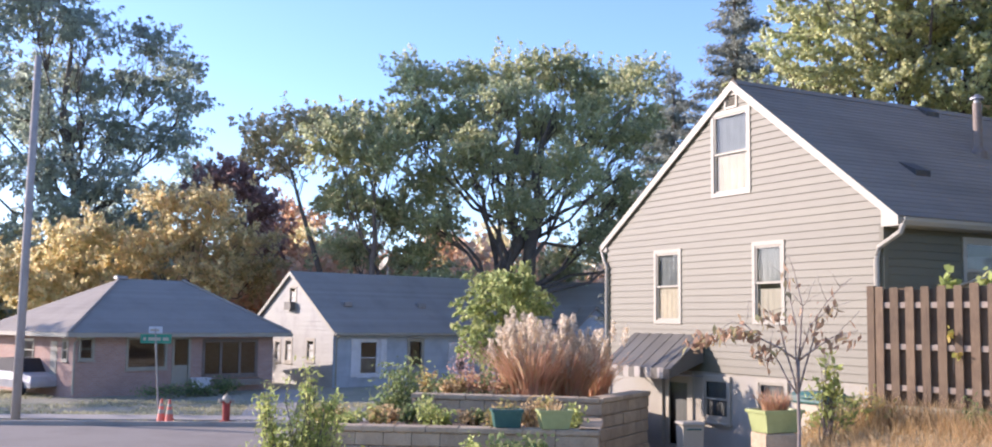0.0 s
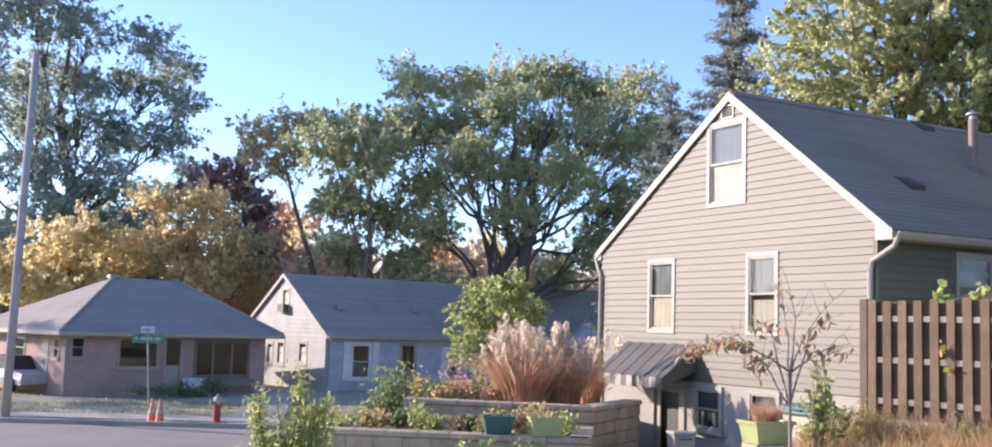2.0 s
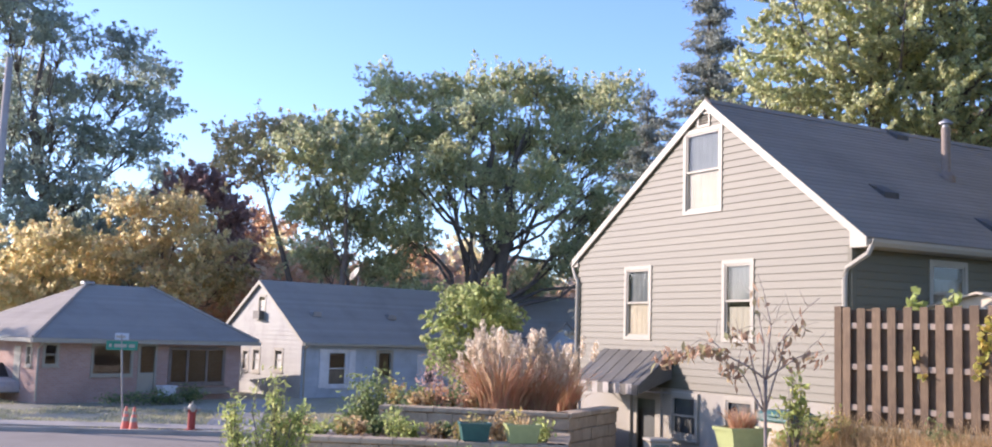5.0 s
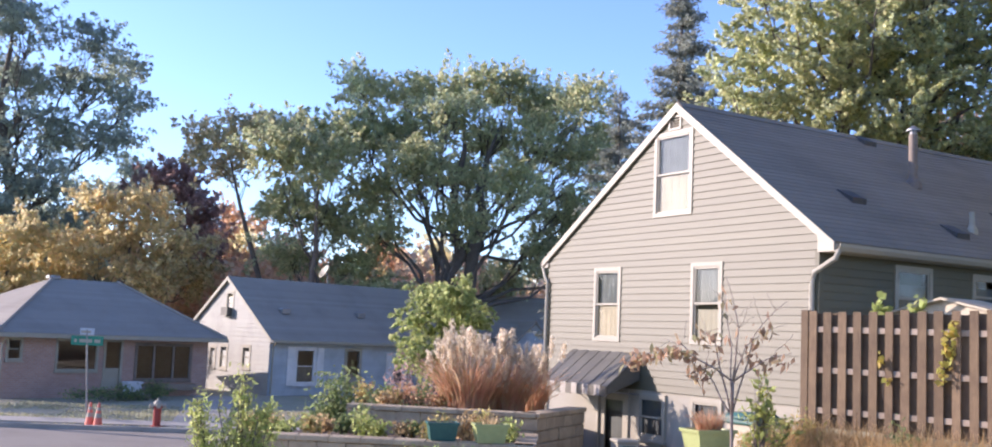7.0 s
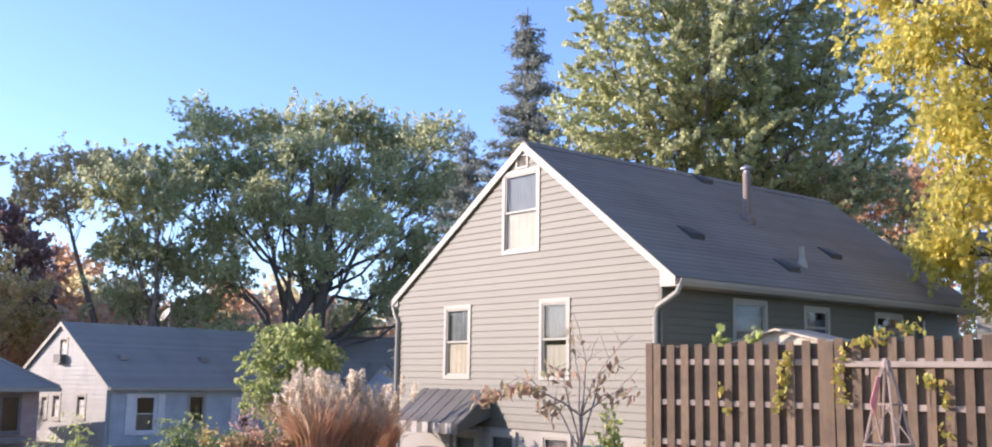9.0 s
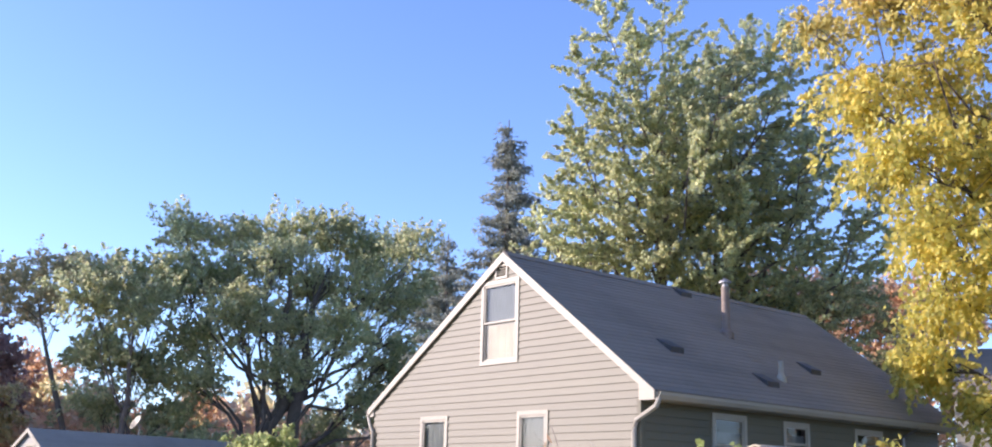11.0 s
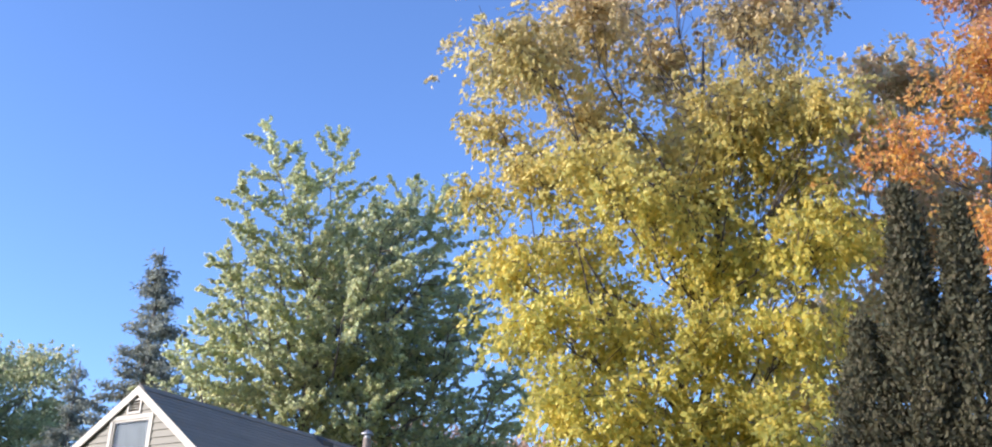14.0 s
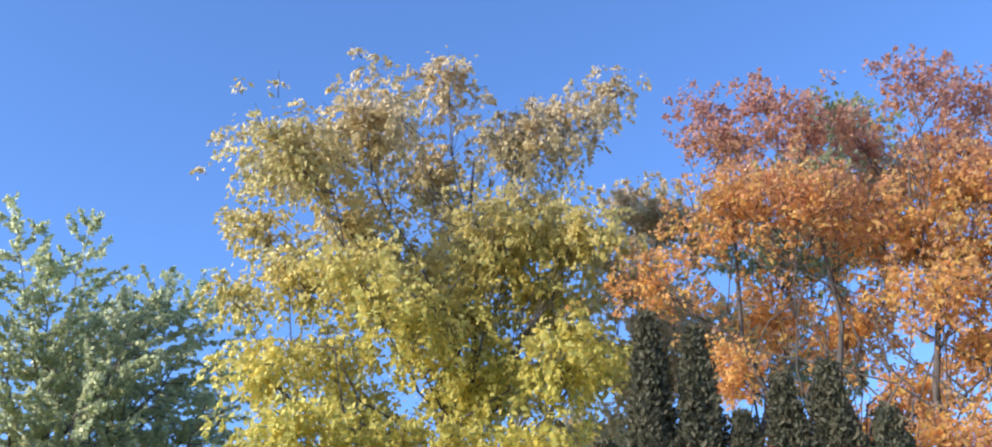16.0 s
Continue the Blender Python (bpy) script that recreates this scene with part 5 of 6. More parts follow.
fg = Geo()
roof_plane(fg, (0.5, -1.8, 2.4), (0.5, 2.6, 2.4), (2.0, 2.6, 3.9), (2.0, -1.8, 3.9), 0.25)
roof_plane(fg, (3.5, 2.6, 2.4), (3.5, -1.8, 2.4), (2.0, -1.8, 3.9), (2.0, 2.6, 3.9), 0.25)
lay_courses(part("wing_roof", fg, SHINGLE_HAZE, far), SHINGLE_HAZE)
window(far, flat((0, -1.6, 0), (1, 0, 0), (0, -1, 0)), 1.65, 2.35, 1.3, 2.3, curtain=0, rail=False)
dish((0.3, 60.9, 4.0), -80, 0.9)

# ---- the neighbouring house behind the yellow tree ----
near = thing("neighbouring_house", "plain pale house with low dark roof behind trees", "house", (19.5, 27.85, 1.9), -37.0)
nf = flat((0, 0, 0), (1, 0, 0), (0, -1, 0))
clad(near, nf, 0, 10, -0.1, 4.3, [(1.6, 2.5, 2.4, 3.6), (5.5, 6.4, 2.4, 3.6)], CREAMSIDE, 0.25, label="pale lap siding")
for a in (1.6, 5.5):
    window(near, nf, a, a + 0.9, 2.4, 3.6, curtain=0.0, label="white double-hung window")
ng = Geo().box(0, 0.14, 0.0, 7, -0.1, 4.3).box(9.86, 10, 0.0, 7, -0.1, 4.3).box(0.14, 9.86, 6.86, 7, -0.1, 4.3)
part("wall", ng, CREAMSIDE, near)
ng = Geo()
roof_plane(ng, (-0.4, -0.5, 4.2), (10.4, -0.5, 4.2), (10.4, 3.5, 6.0), (-0.4, 3.5, 6.0), 0.2)
roof_plane(ng, (10.4, 7.5, 4.2), (-0.4, 7.5, 4.2), (-0.4, 3.5, 6.0), (10.4, 3.5, 6.0), 0.2)
lay_courses(part("roof", ng, SHINGLE, near, "dark shingle roof"), SHINGLE)

# ---- fence ----
F0, FRZ = (4.89, 14.18, 0.0), -50.6
fence = thing("wooden_fence", "weathered red-brown shadowbox picket fence with rails coloured pale as if sunlit", "fence", (4.89, 14.18, 2.0), FRZ)
rng_f = random.Random(5)


def picket(x, y, w, z1):
    t = 0.018
    j = rng_f.uniform(-0.006, 0.006)
    return Geo().loft([[(x - w / 2, y, 0.0), (x + w / 2, y, 0.0), (x + w / 2, y + t, 0.0), (x - w / 2, y + t, 0.0)],
                       [(x - w / 2 + j, y, z1 - 0.008), (x + w / 2 + j, y, z1 - 0.008), (x + w / 2 + j, y + t, z1 - 0.008), (x - w / 2 + j, y + t, z1 - 0.008)],
                       [(x - w / 2 + 0.006 + j, y, z1), (x + w / 2 - 0.006 + j, y, z1), (x + w / 2 - 0.006 + j, y + t, z1), (x - w / 2 + 0.006 + j, y + t, z1)]])


for i in range(36):
    x = 0.16 + 0.212 * i
    part("picket", picket(x, -0.04, 0.108 + rng_f.uniform(-0.008, 0.008), 1.50 + rng_f.uniform(-0.012, 0.012) + 0.004 * i), FENCEWOOD, fence)
    part("picket", picket(x + 0.1, 0.024, 0.14, 1.47 + rng_f.uniform(-0.02, 0.01) + 0.004 * i), FENCEWOOD, fence)
# Rails take the paler wood: the sun on their tops is put into it.
for z in (0.18, 0.70, 1.23):
    for a in range(3):
        part("rail", Geo().box(0.02 + a * 2.56, 2.56 + a * 2.56, -0.0215, 0.0235, z + 0.012 * a, z + 0.075 + 0.012 * a, 0.004), GREYWOOD, fence, "fence rail with its sunlight put into a pale wood")
for x in (0.04, 2.58, 5.14, 7.7):
    part("post", Geo().box(x - 0.05, x + 0.05, -0.045, 0.055, -0.5, 1.52, 0.01), FENCEWOOD, fence)
beam = thing("pale_board", "weathered pale board fixed across the fence top", "board", (4.89, 14.18, 2.0), FRZ)
part("board", Geo().box(2.78, 5.6, -0.078, -0.048, 1.21, 1.28, 0.006), GREYWOOD, beam)
part("bracket", Geo().box(3.02, 3.06, -0.048, -0.04, 1.12, 1.30), GREYWOOD, beam)
part("bracket", Geo().box(4.6, 4.64, -0.048, -0.04, 1.12, 1.30), GREYWOOD, beam)


def vine(label, spots, seed):
    """Climbing leaves: spots of (along, out, height, half width, half height, leaves)."""
    rng = np.random.default_rng(seed)
    v = thing("climbing_vine", label, "vine", (4.89, 14.18, 2.0), FRZ, "vines on the fence")
    c = np.concatenate([np.array([a, o, z]) + rng.normal(size=(n, 3)) * np.array([w, 0.05, h]) * 0.5 for a, o, z, w, h, n in spots])
    quads("leaves", leaves(rng, c, 0.085, 0.8, 0.8), L_VINE, v)
    st = Geo()
    a0 = spots[0]
    st.tube(bent(rng, (a0[0] + 0.04, 0.02, -0.1), (a0[0], -0.06, a0[2]), 6, 0, 0.01), 0.004, 4)
    for p, q in zip(spots, spots[1:]):
        st.tube(bent(rng, p[:3], q[:3], 5, 0.03, 0.02), 0.003, 4)
    part("stem", st, BARK, v)


vine("yellow-green vine hanging down a picket", [(2.06, -0.1, 1.3, 0.10, 0.14, 22), (2.0, -0.1, 1.05, 0.07, 0.25, 30), (1.93, -0.1, 0.75, 0.06, 0.2, 20)], 31)
vine("yellow vine spilling over the fence top", [(2.72, -0.1, 1.0, 0.09, 0.2, 26), (2.75, -0.1, 1.25, 0.10, 0.2, 26), (2.98, -0.05, 1.50, 0.2, 0.08, 26), (3.25, 0.0, 1.58, 0.2, 0.08, 28), (3.55, 0, 1.66, 0.12, 0.1, 24)], 32)
vine("sparse yellow-green vine on weathered pickets", [(3.75, -0.13, 1.05, 0.2, 0.07, 18), (3.95, -0.1, 0.85, 0.08, 0.2, 18), (3.92, -0.1, 0.5, 0.07, 0.16, 10)], 33)
vine("small yellowed vine sprig on the fence", [(1.15, -0.1, 0.88, 0.07, 0.09, 10), (1.25, -0.1, 0.65, 0.05, 0.08, 7)], 34)

# ---- shed behind the fence ----
shed = thing("garden_shed", "small pale cream shed with a low gabled roof", "shed", (7.72, 15.62, 1.92), -62.0)
part("wall", Geo().prism([(-0.95, -0.3, 0), (0.95, -0.3, 0), (0.95, -0.3, 1.68), (0.0, -0.3, 1.88), (-0.95, -0.3, 1.68)], (0, 0.75, 0)), SHEDPAINT, shed)
sg = Geo()
roof_plane(sg, (-1.1, -0.42, 1.67), (-1.1, 0.5, 1.67), (0.0, 0.5, 1.92), (0.0, -0.42, 1.92), 0.3, 0.006, 0.03)
roof_plane(sg, (1.1, 0.5, 1.67), (1.1, -0.42, 1.67), (0.0, -0.42, 1.92), (0.0, 0.5, 1.92), 0.3, 0.006, 0.03)
lay_courses(part("roof", sg, SHEDPAINT, shed, "pale low-pitched roof"), SHEDPAINT)

# ---- garden windmill ----
mill = thing("garden_windmill", "rusty ornamental garden windmill tower with faded red vane", "garden ornament", (6.40, 10.74, 1.95), 30)
legs = [(-0.27, -0.27), (0.27, -0.27), (0.27, 0.27), (-0.27, 0.27)]
for x, y in legs:
    part("leg", Geo().tube([(x, y, -0.1), (x * 0.12, y * 0.12, 1.25)], 0.016, 5), MILLRUST, mill)
for z in (0.42, 0.85):
    k = 1 - 0.88 * z / 1.25
    q = [(x * k, y * k, z) for x, y in legs]
    for a, b in zip(q, q[1:] + q[:1]):
        part("cross_bar", Geo().tube([a, b], 0.012, 4), MILLRUST, mill)
for z0, z1 in ((0.0, 0.42), (0.42, 0.85)):
    k0, k1 = 1 - 0.88 * z0 / 1.25, 1 - 0.88 * z1 / 1.25
    for (xa, ya), (xb, yb) in zip(legs, legs[1:] + legs[:1]):
        part("brace", Geo().tube([(xa * k0, ya * k0, z0), (xb * k1, yb * k1, z1)], 0.009, 4), MILLRUST, mill)
part("head", Geo().lathe([(0.02, 1.2), (0.05, 1.24), (0.05, 1.3), (0.015, 1.34)], k=8), MILLRUST, mill)
part("tail_rod", Geo().tube([(0, 0, 1.28), (-0.22, -0.02, 1.08)], 0.01, 5), MILLRUST, mill)
part("vane", Geo().prism([(-0.16, -0.02, 1.13), (-0.24, -0.03, 1.15), (-0.40, -0.03, 0.86), (-0.30, -0.03, 0.72), (-0.2, -0.02, 1.0)], (0, 0.008, 0)), PINK, mill, "faded red tail vane")

# ---- awning over the basement door ----
awn = thing("door_awning", "striped grey aluminium awning over the basement door", "awning", K, 28.0)
n = 12
for i in range(n):
    y0, y1 = 4.18 + i * 2.14 / n, 4.18 + (i + 1) * 2.14 / n
    up = 0.012 * (i % 2)
    q = [(-0.03, y0, 2.78 + up), (-0.03, y1, 2.78 + up), (-0.78, y1, 2.17 + up), (-0.78, y0, 2.17 + up)]
    part("slat", Geo().prism(q, (0, 0, 0.018)), AWN_A, awn)
    part("valance_flap", Geo().box(-0.80, -0.782, y0, y1, 2.0 + 0.015 * (i % 2), 2.19 + up), AWN_B if i % 2 else AWN_A, awn)
for y in (4.185, 6.315):
    part("side_panel", Geo().prism([(-0.03, y, 2.77), (-0.77, y, 2.17), (-0.77, y, 2.03), (-0.03, y, 2.03 + 0.28)], (0, -0.012, 0)), AWN_A, awn)
    part("strut", Geo().tube([(-0.02, y, 2.05), (-0.74, y, 2.09)], 0.012, 5), METAL, awn)

# ---- retaining walls ----
def block_wall(label, a, b, z0, z1, seed, rows=None):
    """Dry-laid blocks in running bond from a to b, with cap stones."""
    rr_ = random.Random(seed)
    a, b = Vector(a), Vector(b)
    d = b - a
    L = d.length
    w = thing("retaining_wall", label, "retaining wall", (a.x, a.y, 0), math.degrees(math.atan2(d.y, d.x)), "garden retaining walls")
    z, r = z1 - 0.08, 0
    part("core", Geo().box(0.05, L - 0.05, 0.10, 0.22, z0, z1 - 0.09), BLOCK, w)
    while z > z0 + 0.05:
        x = -0.2 * (r % 2)
        while x < L - 0.02:
            x0, x1 = max(x, 0) + 0.004, min(x + 0.4, L) - 0.004
            if x1 - x0 > 0.06:
                o = rr_.uniform(-0.012, 0.012)
                part("block", Geo().box(x0, x1, o, 0.24, z - 0.194, z, 0.014), BLOCK, w)
            x += 0.4
        z -= 0.2
        r += 1
    x = 0
    while x < L - 0.02:
        part("cap_stone", Geo().box(x + 0.003, min(x + 0.45, L) - 0.003, -0.035 + rr_.uniform(-0.008, 0.008), 0.28, z1 - 0.078, z1, 0.012), BLOCK, w)
        x += 0.45
    return w


block_wall("lower garden wall of tan concrete blocks", (-2.75, 15.35), (1.42, 14.93), 0.3, 1.53, 1)
block_wall("return of the lower block wall", (1.42, 14.93), (1.64, 16.85), 0.3, 1.53, 2)
block_wall("upper garden wall of tan concrete blocks", (-1.35, 17.55), (1.62, 16.92), 1.2, 1.83, 3)
block_wall("shaded block wall beside the basement door", (1.64, 16.92), (2.66, 18.9), 0.2, 1.83, 4)
bed = Geo().prism([(-2.7, 15.5, 1.47), (1.36, 15.1, 1.47), (1.5, 16.95, 1.47), (-2.6, 18.3, 1.3)], (0, 0, -1.2))
tagged(part("planting_bed", bed, SOIL), "dark soil of the lower planting bed", "garden bed", kind="structure")
bed = Geo().prism([(-1.3, 17.65, 1.78), (1.5, 17.1, 1.78), (2.45, 18.9, 1.78), (2.0, 22.5, 1.5), (-1.4, 20.5, 1.3)], (0, 0, -1.3))
tagged(part("planting_bed", bed, SOIL), "dark soil of the upper planting bed", "garden bed", kind="structure")

# ---- ornamental grass ----
def blades(rng, n, base_r, h, lean, width, at=(0, 0, 0), segs=4):
    """Curved grass blades as strips of quads."""
    a = rng.uniform(0, 2 * np.pi, n)
    r = base_r * np.sqrt(rng.uniform(0, 1, n))
    p = np.stack([r * np.cos(a), r * np.sin(a), np.zeros(n)], 1) + np.array(at)
    d = np.stack([np.cos(a), np.sin(a), np.zeros(n)], 1) * rng.uniform(0.1, lean, (n, 1)) + rng.normal(size=(n, 3)) * 0.12 * lean
    H = h * rng.uniform(0.55, 1.1, (n, 1))
    w = np.stack([-np.sin(a), np.cos(a), np.zeros(n)], 1) * width * 0.5
    w += rng.normal(size=(n, 3)) * width * 0.2
    out = []
    s = np.linspace(0, 1, segs + 1)
    def at_s(k):
        q = p + d * H * k ** 1.8
        q[:, 2] += (H * (k - 0.28 * k ** 3 * np.minimum(1, np.linalg.norm(d, axis=1))[:, None]))[:, 0]
        return q
    for k0, k1 in zip(s, s[1:]):
        a0, a1 = at_s(k0), at_s(k1)
        w0, w1 = w * (1 - 0.85 * k0), w * (1 - 0.85 * k1)
        out.append(np.stack([a0 - w0, a0 + w0, a1 + w1, a1 - w1], 1))
    return np.concatenate(out), at_s(1.0), d


def plume_grass(label, at, r, h, n, plumes, seed):
    rng = np.random.default_rng(seed)
    t = thing("ornamental_grass", label, "grass clump", at)
    q, _, _ = blades(rng, n, r, h, 0.75, 0.022)
    quads("blades", q, L_MISC, t)
    q, tips, d = blades(rng, plumes, r * 0.8, h * 1.42, 0.36, 0.008)
    quads("stalks", q, L_STRAW, t)
    m = 110
    u = rng.uniform(-0.30, 0.04, (plumes, m, 1))
    c = tips[:, None, :] + u * np.array([0, 0, 1.0]) + d[:, None, :] * u * 0.5 + rng.normal(size=(plumes, m, 3)) * np.array([0.028, 0.028, 0.03]) * (1.2 - np.abs(u + 0.12) * 3)
    quads("plumes", leaves(rng, c.reshape(-1, 3), 0.075, 0.3, -2.2), L_PLUME, t, "fluffy silvery seed plumes")


plume_grass("copper miscanthus clump with silvery plumes", (0.62, 18.7, 1.7), 0.45, 1.0, 1300, 60, 41)
plume_grass("miscanthus clump with silvery plumes beside the house", (1.25, 19.2, 1.65), 0.38, 0.95, 750, 40, 42)
plume_grass("pale ornamental grass against the house corner", (1.85, 19.9, 1.6), 0.2, 0.95, 300, 16, 43)


# ---- shrubs, weeds and perennials ----
def shrub(name, label, category, at, lobes, mat, leaf, n, seed, stems=7, group="", aspect=0.5, droop=0.3, stem_mat=None):
    """Stems from the base to points in the lobes (x, y, z, rx, rz), with leaves along them."""
    rng = np.random.default_rng(seed)
    t = thing(name, label, category, at, 0, group)
    st, cs = Geo(), []
    for x, y, z, rx, rz in lobes:
        for _ in range(stems):
            q = rng.normal(size=3)
            q /= np.linalg.norm(q)
            q *= rng.uniform(0.3, 1.0)
            tip = np.array([x + q[0] * rx, y + q[1] * rx, z + q[2] * rz])
            p = bent(rng, (x * 0.2 + rng.uniform(-0.05, 0.05), y * 0.2, -0.05), tip, 5, 0.03, 0.04)
            st.tube(p, [0.008, 0.007, 0.006, 0.004, 0.003], 4)
            m = int(n / stems)
            s = rng.uniform(0.35, 1.05, m)
            k = np.minimum((s * 4).astype(int), 3)
            b = p[k] + (p[np.minimum(k + 1, 4)] - p[k]) * (s * 4 - k)[:, None]
            cs.append(b + rng.normal(size=(m, 3)) * np.array([rx, rx, rz]) * 0.28)
    part("stem", st, stem_mat or BARK, t)
    quads("leaves", leaves(rng, np.concatenate(cs), leaf, aspect, droop), mat, t)
    return t


shrub("tall_weed", "tall feathery yellow-green weed on the bank", "weed", (-1.76, 9.85, 1.12), [(0, 0, 0.95, 0.30, 0.35), (-0.25, 0, 0.75, 0.22, 0.3), (0.25, 0, 0.8, 0.22, 0.3), (0.05, 0, 1.3, 0.14, 0.24), (0.3, 0, 1.1, 0.1, 0.1), (-0.3, 0, 1.1, 0.12, 0.15)], L_WEED, 0.06, 900, 51, 10, aspect=0.3)
shrub("tall_weed", "yellowing weed with orange leaves", "weed", (-1.25, 9.7, 1.0), [(0, 0, 0.65, 0.15, 0.22)], L_VINE, 0.05, 260, 52)
shrub("tall_weed", "yellowing weed with orange leaves", "weed", (-2.25, 9.6, 1.0), [(0, 0, 0.6, 0.12, 0.22)], L_VINE, 0.05, 200, 53)
shrub("shrub", "rounded green shrub before the blue house", "shrub", (-1.7, 22.0, 0.6), [(-0.2, 0, 1.25, 0.5, 0.4), (0.3, 0, 1.0, 0.5, 0.4), (-0.5, 0, 0.8, 0.5, 0.4)], L_SHRUB, 0.10, 1100, 54, 14)
shrub("shrub", "low dark green shrub by the little tree", "shrub", (-0.4, 22.5, 0.6), [(0, 0, 0.9, 0.5, 0.35), (0.5, 0, 0.8, 0.4, 0.3)], L_SHRUB, 0.10, 800, 55, 12)
shrub("shrub", "dark plum-leaved shrub before the window", "shrub", (-0.7, 28.0, 0.1), [(0, 0, 1.8, 0.6, 0.6), (0.5, 0, 1.3, 0.5, 0.5)], L_RED, 0.11, 500, 56, 12)
shrub("shrub", "dark foundation hedge at the brick house", "shrub", (-10.6, 43.0, 0), [(-1.2, -1.5, 0.35, 0.6, 0.3), (0, 0, 0.4, 0.6, 0.3), (-2.2, -3.0, 0.35, 0.5, 0.3)], L_SHRUB, 0.12, 500, 57, 10)
PER = random.Random(9)
for i in range(17):
    x = -2.6 + i * 0.24 + PER.uniform(-0.12, 0.12)
    y = 16.3 - 0.13 * x + PER.uniform(-0.5, 0.5)
    m = PER.choice([L_BED, L_BED, L_SHRUB, L_WEED, L_STRAW, L_WEED])
    h = PER.uniform(0.12, 0.3)
    shrub("perennial", "autumn perennial going yellow in the block-walled bed", "plant", (x, y, 1.46), [(0, 0, h, PER.uniform(0.16, 0.28), h * 0.8)], m, 0.075, 240, 60 + i, 8, "perennials in the bed", 0.55, -0.2)
for i in range(9):
    x = -1.2 + i * 0.2 + PER.uniform(-0.1, 0.1)
    y = 18.9 - 0.2 * x + PER.uniform(-0.3, 0.5)
    m = PER.choice([L_BED, L_SHRUB, L_STRAW, L_MISC])
    h = PER.uniform(0.15, 0.3)
    shrub("perennial", "faded perennial on the upper bed", "plant", (x, y, 1.74), [(0, 0, h, PER.uniform(0.18, 0.3), h * 0.8)], m, 0.08, 220, 90 + i, 8, "perennials in the bed", 0.5, -0.2)
shrub("perennial", "dark leafy plant before the planters", "plant", (0.35, 14.3, 1.0), [(-0.2, 0, 0.35, 0.25, 0.2), (0.15, 0, 0.38, 0.25, 0.2)], L_SHRUB, 0.10, 420, 101, 9)
shrub("perennial", "yellow-green bushy plant at the wall foot", "plant", (-0.25, 14.2, 1.0), [(0, 0, 0.35, 0.22, 0.2)], L_WEED, 0.08, 380, 102, 9)
for x in (-0.95, -0.6, -0.2, 0.1):
    q = np.random.default_rng(int(110 + 10 * x))
    gt = thing("ornamental_grass", "low reddish grass tuft on the near bank", "grass clump", (x, 9.0, 1.05), 0, "reddish grass tufts")
    quads("blades", blades(q, 420, 0.22, 0.62, 0.7, 0.008)[0], L_MISC, gt)
shrub("sumac_shrub", "young green sumac by the foundation", "shrub", (4.05, 13.4, 1.6), [(0.0, 0, 1.0, 0.12, 0.25), (0.2, 0, 0.8, 0.16, 0.18), (-0.1, 0, 0.6, 0.2, 0.2), (0.35, 0, 0.45, 0.2, 0.18)], L_WEED, 0.11, 75, 103, 6, aspect=0.45)
shrub("vine_shrub", "leafy stems rising behind the fence", "shrub", (6.0, 14.4, 2.0), [(0, 0, 1.55, 0.13, 0.18), (0.42, -0.2, 1.62, 0.15, 0.2)], L_WEED, 0.14, 150, 104, 6, aspect=0.7)

# ---- sapling with russet leaves ----
sap = thing("sapling", "slender sapling with a few drooping russet leaves", "tree", (3.22, 11.56, 1.0), -15.6)
rs = np.random.default_rng(7)
wood = Geo()
tp = bent(rs, (0, 0, -0.2), (0.0, 0, 1.62), 6, 0, 0.006)
wood.tube(tp, [0.024, 0.022, 0.02, 0.019, 0.018, 0.017], 7)
ends = [(-0.55, 2.0, -1.15, 1.78), (-0.2, 2.05, -0.4, 2.15), (0.05, 2.2, -0.1, 2.75), (0.2, 2.1, 0.55, 2.5), (0.12, 2.0, 0.4, 2.2), (-0.02, 2.0, -0.1, 2.6), (0.3, 1.85, 0.6, 1.95), (-0.3, 1.75, -0.42, 1.7)]
lc = []
for i, (mx, mz, ex, ez_) in enumerate(ends):
    a = tp[4] if i % 2 else tp[5]
    p = np.concatenate([bent(rs, a, (mx, rs.uniform(-0.15, 0.15), mz), 4, 0, 0.02), bent(rs, (mx, 0, mz), (ex, rs.uniform(-0.2, 0.2), ez_), 4, 0.04, 0.02)[1:]])
    wood.tube(p, [0.013, 0.011, 0.009, 0.007, 0.005, 0.004, 0.003], 5)
    for k in range(3):
        s_ = p[rs.integers(2, 6)]
        wood.tube(bent(rs, s_, s_ + np.array([rs.uniform(-0.25, 0.3), rs.uniform(-0.2, 0.2), rs.uniform(0.0, 0.3)]), 4, 0, 0.03), [0.004, 0.003, 0.0025, 0.002], 4)
    dens = {0: 130, 1: 30, 2: 6, 4: 26, 6: 24, 7: 36}.get(i, 6)
    s = rs.uniform(0.35, 1.0, dens) * 6
    k = np.minimum(s.astype(int), 5)
    lc.append(p[k] + (p[k + 1] - p[k]) * (s - k)[:, None] + rs.normal(size=(dens, 3)) * np.array([0.06, 0.08, 0.05]) - np.array([0, 0, 0.05]))
part("trunk", wood, PALEBARK, sap, smooth=True)
quads("leaves", leaves(rs, np.concatenate(lc), 0.115, 0.4, 1.6), L_SAP, sap)

